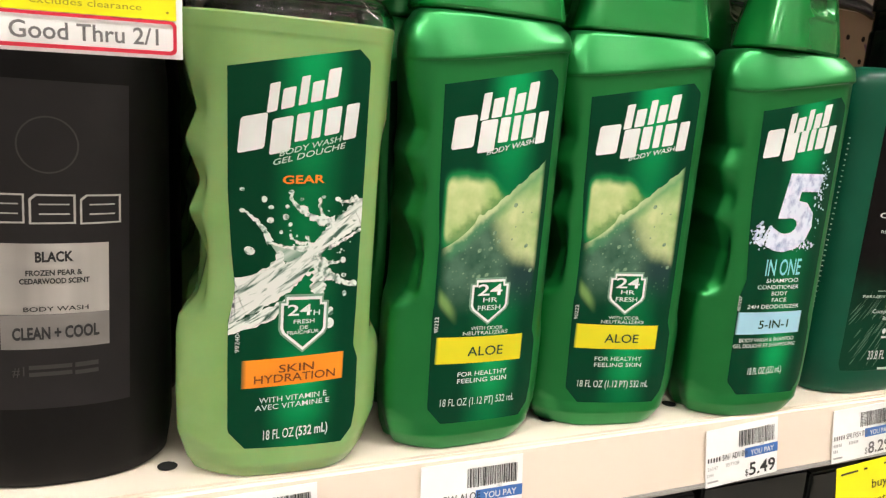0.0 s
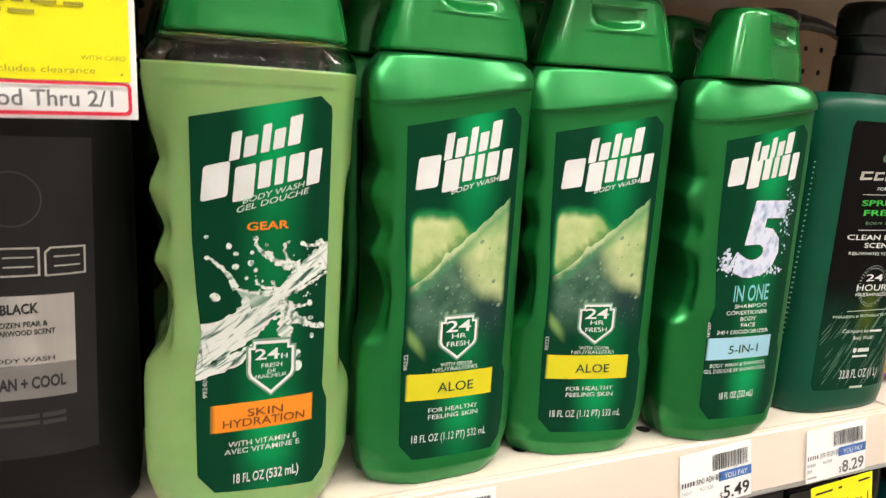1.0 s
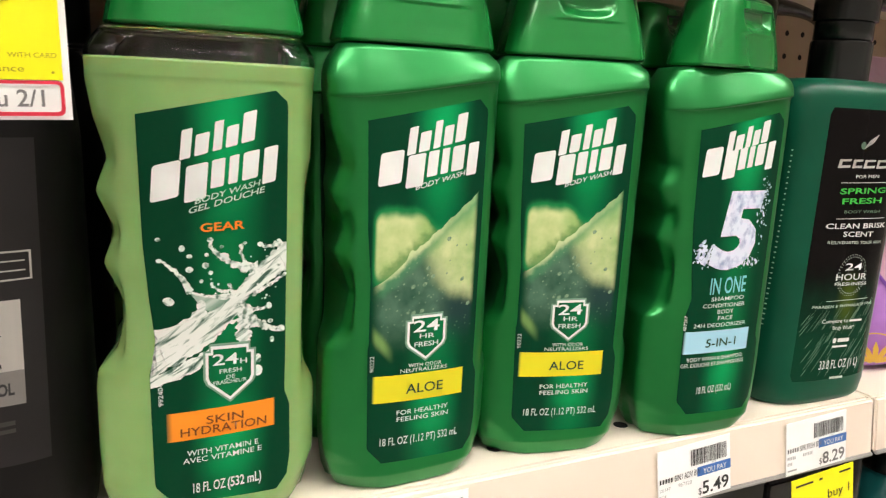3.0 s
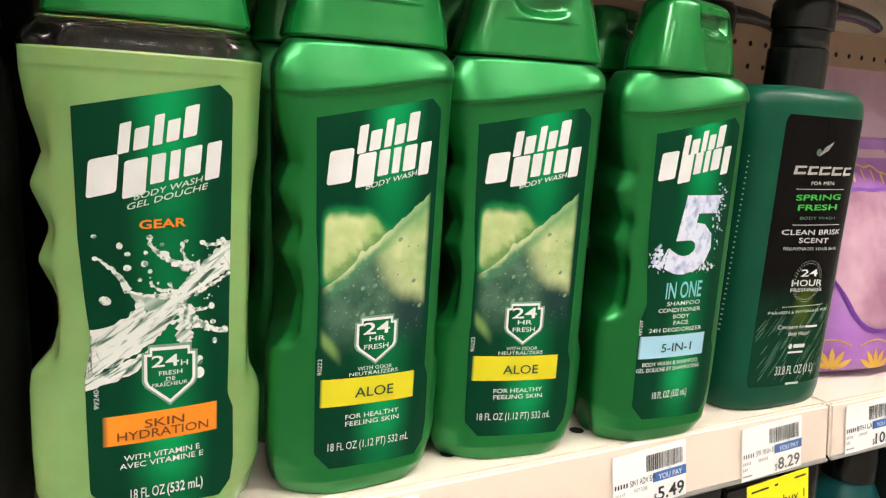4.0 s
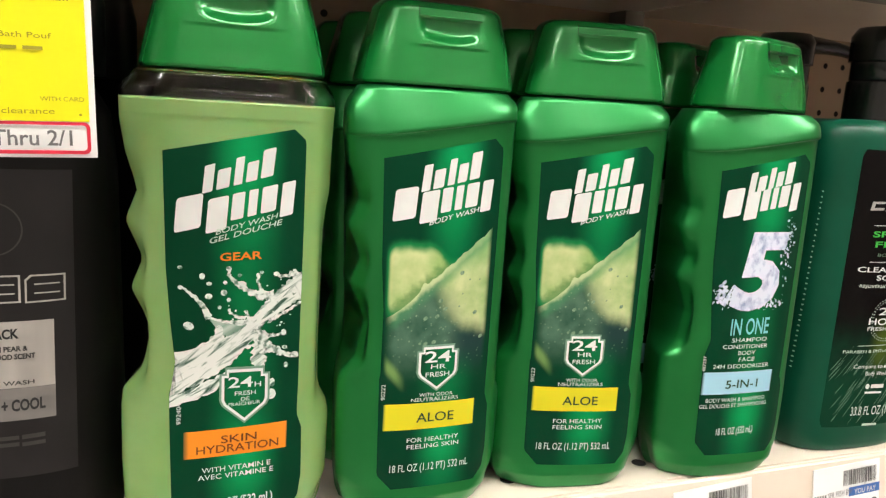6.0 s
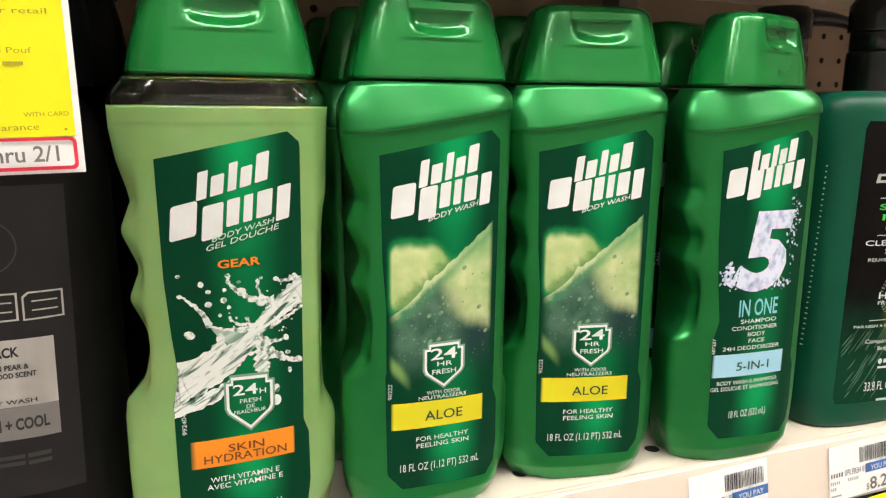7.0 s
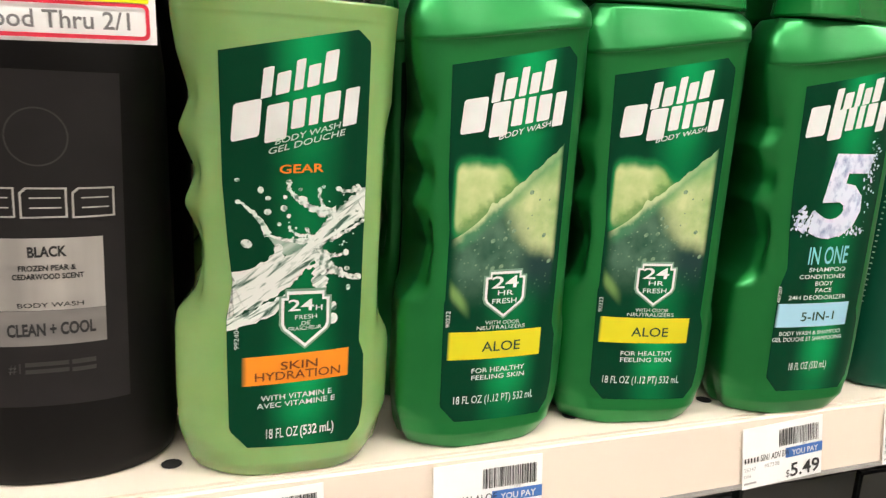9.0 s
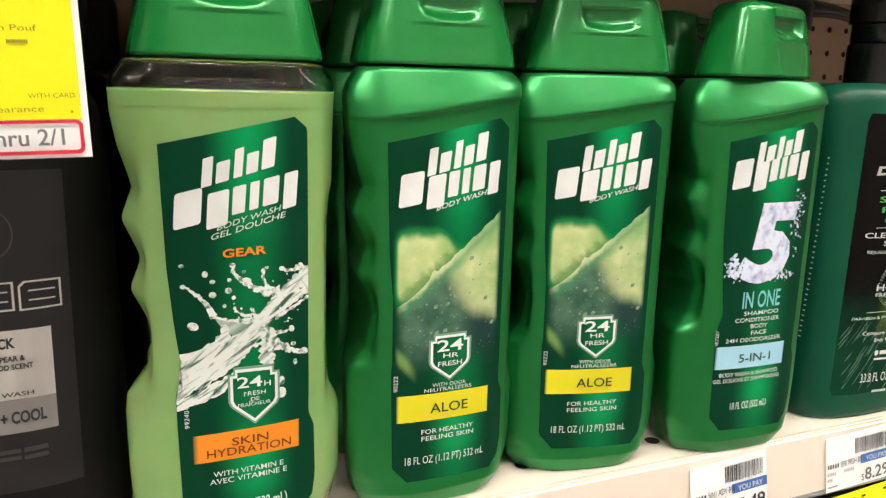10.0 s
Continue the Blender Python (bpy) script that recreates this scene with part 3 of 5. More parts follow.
def label_edges(wider):
    """Left and right edge of the front label, low to high."""
    left = ((0.0099, -0.0174), (0.0175, -0.0242), (0.0480, -0.0248), (0.0640, -0.0250), (0.0735, -0.0223), (0.0790, -0.0229), (0.0925, -0.0244), (0.1145, -0.0261), (0.1600, -0.0272))
    right = ((0.0090, 0.0226), (0.0145, 0.0270), (0.0238, 0.0282), (0.0456, 0.0279), (0.0517, 0.0257), (0.0669, 0.0260), (0.0909, 0.0261), (0.1255, 0.0265), (0.1660, 0.0267), (0.1702, 0.0219))

    def edge(tab, more):
        lo, hi = tab[0][0], tab[-1][0]
        return lambda v: (interp(lo + (hi - lo) * v, tab) - more, lo + (hi - lo) * v)

    return edge(left, wider), edge(right, 0.0)


def block(x0, x1, z0, z1, rise, lean, r=0.28):
    """A plain slanting block with rounded corners."""
    w, h = x1 - x0, z1 - z0
    r = min(w, h) * r
    pts = []
    for cx, cz, a0 in ((x1 - r, z0 + r, -90), (x1 - r, z1 - r, 0), (x0 + r, z1 - r, 90), (x0 + r, z0 + r, 180)):
        pts += [(cx + r * math.cos(radians(a0 + 30 * i)), cz + r * math.sin(radians(a0 + 30 * i))) for i in range(4)]
    return fan([(x + lean * (z - z0), z + rise * (x - x0)) for x, z in pts])


def brand_mark(pr, parent, x0, z0, x1, z1, h1, ux0, uz0, ux1, uz1, h2):
    """The maker's mark as plain slanting white blocks in two rising rows."""
    for (ax, az, bx, bz, h, lean), blocks in (((x0, z0, x1, z1, h1, 0.10), ((0.0, 0.14, 0, 1.0), (0.19, 0.37, 0, 0.72), (0.43, 0.55, 0, 1.0), (0.60, 0.76, 0, 0.72), (0.81, 0.99, 0, 1.04))),
                                              ((ux0, uz0, ux1, uz1, h2, 0.08), ((0.0, 0.215, 0, 1.08), (0.255, 0.425, -0.24, 0.84), (0.46, 0.565, 0, 0.84), (0.60, 0.675, 0, 0.84), (0.71, 0.84, 0, 0.84), (0.875, 0.99, -0.26, 0.84)))):
        rise, w = (bz - az) / (bx - ax), bx - ax
        for u, v, low, high in blocks:
            pr.mesh("mark_block", *block(ax + u * w, ax + v * w, az + rise * u * w + low * h, az + rise * u * w + high * h, rise, lean, 0.12), WHITE, parent, "plain white slanting block", 0.00042)


def shield(pr, parent, x0, x1, ztop, zbot, fill=True):
    cx, w = (x0 + x1) / 2, (x1 - x0) / 2
    h = ztop - zbot

    def outline(k):
        pts = ((-1, 0.86), (-1, 0.40), (-0.9, 0.31), (0, 0), (0.9, 0.31), (1, 0.40), (1, 0.86), (0.78, 0.86), (0.78, 0.97), (-0.78, 0.97), (-0.78, 0.86))
        return [(cx + p * w * k, zbot + h * (0.5 + (q - 0.5) * k)) for p, q in pts]

    if fill:
        pr.mesh("shield_panel", *fan(outline(0.93)), FILM, parent, "dark green shield panel", 0.00046)
    pr.mesh("shield_glow", *ring_flat(outline(1.09), outline(1.0)), GLOWINK, parent, "soft pale green rim", 0.00044)
    pr.mesh("shield_outline", *ring_flat(outline(1.0), outline(0.88)), WHITE, parent, "white shield outline", 0.00052)


def grip_bottle(name, m, variant, label):
    """Body wash bottle with scooped grips at both sides and a flip cap."""
    e = empty(name, m, label, "body wash bottle", "green body wash bottles")
    if variant == "gel":
        v, f = loft([z for z in BODY_Z if z <= 0.1796], lambda z: body_ring(z, 0.0), close_top=True)
        mesh_object("body", v, f, GEL, e, "pale green gel seen through clear plastic")
        outer = [z for z in BODY_Z if z >= 0.1794]
        inner = [(z - 0.0012 if i else z, 0.955) for i, z in enumerate(outer)][::-1]
        v, f = loft([(z, 1.0) for z in outer] + inner, lambda q: [(x * q[1], y * q[1], z) for x, y, z in body_ring(q[0], 0.0)], close_top=False, close_bottom=False)
        mesh_object("shoulder", v, f, CLEAR, e, "clear empty shoulder above the gel")
    else:
        v, f = loft(BODY_Z, body_ring)
        mesh_object("body", v, f, PEARL, e, "pearly green plastic")
    v, f = loft(CAP_Z, cap_ring)
    cap = mesh_object("cap", v, f, CAPGREEN, e, "glossy green flip cap")
    rows = [(0.2196, -0.0020), (0.2196, 0.0008), (0.2199, 0.0011), (0.2230, 0.0011), (0.2236, 0.0006), (0.2240, -0.0030)]
    n = 17
    verts = [(x, cap_front(x, z) - lift, z) for z, lift in rows for x in (-0.0148 + 0.0296 * i / (n - 1) for i in range(n))]
    faces = [(j * n + i, j * n + i + 1, (j + 1) * n + i + 1, (j + 1) * n + i) for j in range(len(rows) - 1) for i in range(n - 1)]
    faces += [tuple(j * n + i for j in range(len(rows)))[::k] for i, k in ((0, 1), (n - 1, -1))]
    mesh_object("cap_tab", verts, faces, CAPGREEN, cap, smooth_on=False)
    if variant == "five":
        cap.location.x, cap.rotation_euler = 0.0015, (0, 0, radians(20.0))
    pr = Print(body_front)
    el, er = label_edges(0.0022 if variant == "aloe" else 0.0)
    lab = pr.grid("front_label", el, er, 26, 84, FILM, e, "dark green glossy label", 0.00018)
    if variant == "gel":
        gel_print(pr, lab)
    elif variant == "aloe":
        aloe_print(pr, lab)
    else:
        five_print(pr, lab)
    return e


def lettering(pr, parent, items, material, name="lettering", label="", lift=0.0006):
    for item in items:
        pr.mesh(name, *item, material, parent, label, lift)


def gel_print(pr, lab):
    brand_mark(pr, lab, -0.0129, 0.1441, 0.0140, 0.1520, 0.0107, -0.0232, 0.1286, 0.0222, 0.1400, 0.0124)
    lettering(pr, lab, [line_of("BODY WASH", -0.0078, 0.1282, 0.0160, 0.1352, 0.0024, 0.006, 0.15), line_of("GEL DOUCHE", -0.0100, 0.1247, 0.0178, 0.1326, 0.0025, 0.006, 0.15)], PALEPRINT)
    lettering(pr, lab, [line_of("GEAR", -0.0061, 0.1179, 0.0101, 0.1188, 0.0035, 0.02)], ORANGEINK, "orange_lettering")
    # splash: a broad stream that narrows to a neck and opens again, a lower stream, webs, arms and flying drops
    rnd = random.Random(5)

    def bent(a, b, c, n=16):
        return [tuple((1 - q) ** 2 * i + 2 * q * (1 - q) * j + q * q * k for i, j, k in zip(a, b, c)) for q in (m / n for m in range(n + 1))]

    def swell(n, ends, rough):
        base = [interp(i / n, ends) for i in range(n + 1)]
        return [w * rnd.uniform(1 - rough, 1 + rough) for w in base]

    def trim_in(shape):
        edge_l, edge_r = label_edges(0.0)
        pts = []
        for x, z in shape[0]:
            v = (z - 0.0099) / (0.1600 - 0.0099)
            pts.append((min(max(x, edge_l(v)[0] + 0.0001), edge_r(v)[0] - 0.0001), z))
        return pts, shape[1]

    low = bent((-0.0300, 0.0690), (-0.0030, 0.0782), (0.0070, 0.0905), 34)
    high = bent((0.0066, 0.0900), (0.0130, 0.0995), (0.0320, 0.1110), 34)
    pr.mesh("splash_stream", *trim_in(ribbon(low, swell(34, ((0, 0.0150), (0.45, 0.0132), (0.8, 0.0080), (1, 0.0046)), 0.10))), WATER, lab, "white water splash picture", 0.00030, kind="stuff")
    pr.mesh("splash_stream", *trim_in(ribbon(high, swell(34, ((0, 0.0042), (0.3, 0.0066), (1, 0.0110)), 0.14))), WATER, lab, "", 0.00031, kind="stuff")
    foam = [ribbon(bent((-0.0290, 0.0595), (-0.0120, 0.0632), (-0.0010, 0.0720)), swell(16, ((0, 0.0034), (0.5, 0.0052), (1, 0.0040)), 0.25)),
            ribbon(bent((-0.0270, 0.0798), (-0.0130, 0.0800), (-0.0050, 0.0882)), swell(16, ((0, 0.0016), (0.6, 0.0026), (1, 0.0040)), 0.35)),
            ribbon(bent((0.0105, 0.0880), (0.0085, 0.0790), (0.0100, 0.0735)), swell(16, ((0, 0.0060), (1, 0.0050)), 0.35)),
            disc(-0.0062, 0.0896, 0.0017, 0.0023, 12), disc(-0.0170, 0.0628, 0.0022, 0.0018, 12), disc(0.0148, 0.0618, 0.0019, 0.0023, 12), disc(0.0150, 0.0668, 0.0012, 0.0019, 10)]
    pr.mesh("splash_foam", *trim_in(join_flat(foam)), WATER, lab, "", 0.00034, kind="stuff")
    pr.mesh("splash_web", *fan([(-0.0104, 0.0952), (-0.0052, 0.0938), (0.0030, 0.0935), (0.0058, 0.0905), (0.0000, 0.0866), (-0.0055, 0.0880)]), WEB, lab, "", 0.00029, kind="stuff")
    arms = []
    for tip, knee, root, w in (((-0.0207, 0.1073), (-0.0130, 0.1030), (-0.0102, 0.0950), 0.0017), ((-0.0104, 0.0953), (-0.0050, 0.0922), (0.0068, 0.0930), 0.0017),
                               ((-0.0026, 0.1148), (-0.0030, 0.1095), (0.0040, 0.1072), 0.0019), ((0.0025, 0.1080), (0.0062, 0.1030), (0.0150, 0.1035), 0.0030),
                               ((0.0087, 0.1120), (0.0086, 0.1060), (0.0125, 0.1035), 0.0017), ((0.0159, 0.1124), (0.0190, 0.1100), (0.0244, 0.1132), 0.0019),
                               ((0.0193, 0.0879), (0.0130, 0.0850), (0.0080, 0.0900), 0.0022), ((0.0243, 0.0780), (0.0190, 0.0770), (0.0090, 0.0870), 0.0026),
                               ((0.0170, 0.0808), (0.0120, 0.0790), (0.0095, 0.0850), 0.0024), ((-0.0023, 0.0980), (-0.0010, 0.0950), (0.0040, 0.0945), 0.0012),
                               ((0.0255, 0.1000), (0.0200, 0.0960), (0.0130, 0.0930), 0.0015), ((0.0042, 0.0972), (0.0050, 0.0945), (0.0075, 0.0930), 0.0014)):
        pts = [(x + rnd.uniform(-1, 1) * 0.0003, z + rnd.uniform(-1, 1) * 0.0003) for x, z in bent(tip, knee, root, 18)]
        arms.append(ribbon(pts, swell(18, ((0, 0.55 * w), (0.5, 0.8 * w), (1, 1.3 * w)), 0.40)))
        arms.append(disc(*tip, w * 0.50, w * 0.62, 10, rnd.uniform(0, 3)))
    pr.mesh("splash_arm", *join_flat(arms), DROPS, lab, "", 0.00036, kind="stuff")
    drops = [disc(-0.0177, 0.0918, 0.0021, 0.0016, 14, -0.4), disc(-0.0127, 0.1118, 0.0011, 0.0013, 10), disc(-0.0101, 0.1088, 0.0011, 0.0008, 10), disc(-0.0102, 0.1037, 0.0014, 0.0012, 10),
             disc(-0.0044, 0.1051, 0.0013, 0.0012, 10), disc(0.0022, 0.1083, 0.0017, 0.0015, 12), disc(-0.0209, 0.1153, 0.0010, 0.0007, 10), disc(0.0198, 0.0816, 0.0011, 0.0009, 10), disc(0.0205, 0.0740, 0.0009, 0.0012, 10)]
    for i in range(62):
        a, d = rnd.uniform(0.0, 2 * math.pi), rnd.uniform(0.006, 0.026)
        x, z = 0.008 + d * math.cos(a), 0.0925 + d * math.sin(a) * 0.85
        if -0.0235 < x < 0.0250 and 0.076 < z < 0.117 and (x > 0.004 or z > 0.094):
            r = rnd.choice((0.00025, 0.0003, 0.0004, 0.0005, 0.0008))
            drops.append(disc(x, z, r, r * rnd.uniform(0.8, 1.5), 9, rnd.uniform(0, 3)))
    pr.mesh("splash_drop", *join_flat(drops), DROPS, lab, "", 0.00040, kind="stuff")
    shield(pr, lab, -0.0050, 0.0133, 0.0740, 0.0510)
    lettering(pr, lab, [line_of("24", -0.0024, 0.0656, 0.0073, 0.0657, 0.0050, 0.012), line_of("H", 0.0080, 0.0656, 0.0106, 0.0656, 0.0024, 0.01), line_of("FRESH", 0.0002, 0.0621, 0.0085, 0.0624, 0.0020),
                        line_of("DE", 0.0027, 0.0597, 0.0060, 0.0600, 0.0018), line_of("FRAÎCHEUR", -0.0022, 0.0576, 0.0104, 0.0582, 0.0017), line_of("WITH VITAMIN E", -0.0124, 0.0294, 0.0150, 0.0308, 0.0025, 0.002),
                        line_of("AVEC VITAMINE E", -0.0139, 0.0262, 0.0163, 0.0278, 0.0025, 0.002), line_of("18 FL OZ", -0.0103, 0.0134, 0.0020, 0.0140, 0.0047, 0.006),
                        line_of("(532 mL)", 0.0028, 0.0140, 0.0162, 0.0147, 0.0047, 0.018), upright_of("992404", -0.0205, 0.0509, 0.0599, 0.0020)], WHITE)
    pr.band("orange_band", -0.0195, 0.0356, 0.0216, 0.0376, 0.0117, ORANGEBAND, lab, "orange printed band")
    lettering(pr, lab, [line_of("SKIN", -0.0050, 0.0420, 0.0092, 0.0427, 0.0037, 0.006), line_of("HYDRATION", -0.0146, 0.0376, 0.0182, 0.0390, 0.0038, 0.006)], BROWNINK, "band_lettering")


def aloe_print(pr, lab):
    brand_mark(pr, lab, -0.0129, 0.1461, 0.0148, 0.1530, 0.0114, -0.0250, 0.1332, 0.0217, 0.1419, 0.0127)
    pr.grid("photo_ground", lambda v: (-0.0268, 0.0640 + 0.0640 * v), lambda v: (0.0236, 0.0660 + 0.0640 * v), 20, 24, PALE, lab, "blurred pale green aloe picture", 0.00026)

    def crest(u):
        x = -0.0258 + 0.0494 * u
        d = x + 0.0258
        if x < -0.0105:
            return x, 0.0908 + 0.46 * d + 20.5 * d * d
        thorn = max(0.0, 1 - abs(x + 0.0091) / 0.0019)
        return x, 0.1036 + 0.80 * (x + 0.0098) + 0.0026 * thorn + (0.0004 * math.sin(x * 880) + 0.0002 * math.sin(x * 2150)) * min(1.0, (x + 0.0105) * 300)

    n = 60
    flat, faces = [], []
    for i in range(n + 1):
        x, z = crest(i / n)
        for j in range(15):
            flat.append((x, 0.0565 + (z - 0.0565) * j / 14))
    for i in range(n):
        for j in range(14):
            a = i * 15 + j
            faces.append((a, a + 15, a + 16, a + 1))
    pr.mesh("photo_leaf", flat, faces, LEAF, lab, "dewy dark aloe leaf picture", 0.00032)
    rnd = random.Random(8)
    drops = []
    for i in range(30):
        x, z = rnd.uniform(-0.019, 0.021), rnd.uniform(0.078, 0.112)
        if z < crest((x + 0.0258) / 0.0494)[1] - 0.004:
            r = rnd.choice((0.0003, 0.0004, 0.0006, 0.0009))
            drops.append(disc(x, z, r * 1.3, r, 9, 0.6))
    pr.mesh("dew_drop", *join_flat(drops), DEW, lab, "", 0.00036, kind="stuff")
    shield(pr, lab, -0.0097, 0.0092, 0.0775, 0.0567)
    lettering(pr, lab, [line_of("BODY WASH", -0.0085, 0.1318, 0.0155, 0.1380, 0.0025, 0.006, 0.15), line_of("24", -0.0068, 0.0697, 0.0060, 0.0696, 0.0058, 0.012), line_of("HR", -0.0037, 0.0666, 0.0038, 0.0664, 0.0024, 0.005),
                        line_of("FRESH", -0.0061, 0.0628, 0.0056, 0.0628, 0.0025, 0.005), line_of("WITH ODOR", -0.0086, 0.0538, 0.0079, 0.0534, 0.0019), line_of("NEUTRALIZERS", -0.0124, 0.0516, 0.0109, 0.0512, 0.0019),
                        line_of("FOR HEALTHY", -0.0134, 0.0322, 0.0124, 0.0319, 0.0024, 0.004), line_of("FEELING SKIN", -0.0133, 0.0290, 0.0126, 0.0286, 0.0024, 0.004),
                        line_of("18 FL OZ (1.12 PT) 532 mL", -0.0208, 0.0184, 0.0183, 0.0175, 0.0041), upright_of("90222", -0.0245, 0.0533, 0.0605, 0.0020)], WHITE)
    pr.band("yellow_band", -0.0248, 0.0386, 0.0200, 0.0376, 0.0124, YELLOWBAND, lab, "yellow printed band")
    lettering(pr, lab, [line_of("ALOE", -0.0094, 0.0417, 0.0092, 0.0413, 0.0050, 0.006)], DARKGREENINK, "band_lettering")


def five_print(pr, lab):
    brand_mark(pr, lab, -0.0118, 0.1490, 0.0150, 0.1556, 0.0106, -0.0243, 0.1366, 0.0208, 0.1452, 0.0130)
    lettering(pr, lab, [line_of("5", -0.0148, 0.0915, 0.0180, 0.0918, 0.0418, 0.045, 0.16)], LILAC, "numeral", "icy white splashing numeral")
    rnd = random.Random(11)
    bits = []
    for i in range(240):
        u = rnd.random()
        if u < 0.5:
            x, z, s = rnd.gauss(-0.0175, 0.0035), rnd.gauss(0.0965, 0.0028), 1.0
        elif u < 0.8:
            x, z, s = rnd.gauss(0.0185, 0.0022), rnd.gauss(0.122, 0.009), 0.7
        else:
            x, z, s = rnd.gauss(0.010, 0.006), rnd.gauss(0.0925, 0.0015), 0.7
        if -0.0245 < x < 0.0235:
            r = s * rnd.choice((0.0002, 0.0003, 0.0004, 0.0006, 0.0009))
            bits.append(disc(x, z, r * 1.6, r, 8, rnd.uniform(0, 3)))
    pr.mesh("numeral_splash", *join_flat(bits), LILAC, lab, "", 0.00042, kind="stuff")
    lettering(pr, lab, [line_of("IN ONE", -0.0118, 0.0760, 0.0122, 0.0765, 0.0098, 0.012)], CYANINK, "cyan_lettering")
    lettering(pr, lab, [line_of("SHAMPOO", -0.0102, 0.0722, 0.0120, 0.0724, 0.0024, 0.004), line_of("CONDITIONER", -0.0151, 0.0687, 0.0130, 0.0687, 0.0024, 0.004), line_of("BODY", -0.0053, 0.0652, 0.0056, 0.0652, 0.0024, 0.004),
                        line_of("FACE", -0.0045, 0.0617, 0.0055, 0.0617, 0.0024, 0.004), line_of("24H DEODORIZER", -0.0195, 0.0581, 0.0156, 0.0580, 0.0024, 0.004),
                        line_of("BODY WASH & SHAMPOO", -0.0212, 0.0396, 0.0159, 0.0398, 0.0024), line_of("GEL DOUCHE ET SHAMPOOING", -0.0245, 0.0364, 0.0175, 0.0367, 0.0024),
                        line_of("18 FL OZ (532 mL)", -0.0128, 0.0212, 0.0105, 0.0216, 0.0043, 0.006), upright_of("487207", -0.0236, 0.0566, 0.0650, 0.0019)], WHITE)
    pr.band("blue_band", -0.0243, 0.0438, 0.0194, 0.0438, 0.0122, BLUEBAND, lab, "pale blue printed band")
    lettering(pr, lab, [line_of("5-IN-1", -0.0105, 0.0470, 0.0097, 0.0472, 0.0051, 0.008)], DARKGREENINK, "band_lettering")


def stand(x, y, turn):
    return Matrix.Translation((x, y, SHELF + FOOT)) @ Matrix.Rotation(radians(turn), 4, "Z")


gel = grip_bottle("body_wash_bottle", stand(-0.1308, 0.0135, -2.5), "gel", "clear body wash bottle of pale green gel with green cap")
aloe = grip_bottle("body_wash_bottle", stand(-0.0433, 0.0168, 3.0), "aloe", "pearly green body wash bottle with yellow-banded aloe label")
five = grip_bottle("body_wash_bottle", stand(0.1290, 0.0090, -2.7), "five", "pearly green body wash bottle with icy numeral label")
copy_thing(aloe, stand(0.0400, 0.0186, -10.0))
for back in (0.0535, 0.107, 0.1605, 0.214):
    copy_thing(gel, stand(-0.1215, 0.0135 + back, -1.0 + back * 20))
    copy_thing(aloe, stand(-0.0450, 0.0168 + back, 1.0 - back * 30))
    copy_thing(aloe, stand(0.0400, 0.0186 + back, -3.0 + back * 15))
    copy_thing(five, stand(0.1270, 0.0090 + back, 1.0 - back * 15))


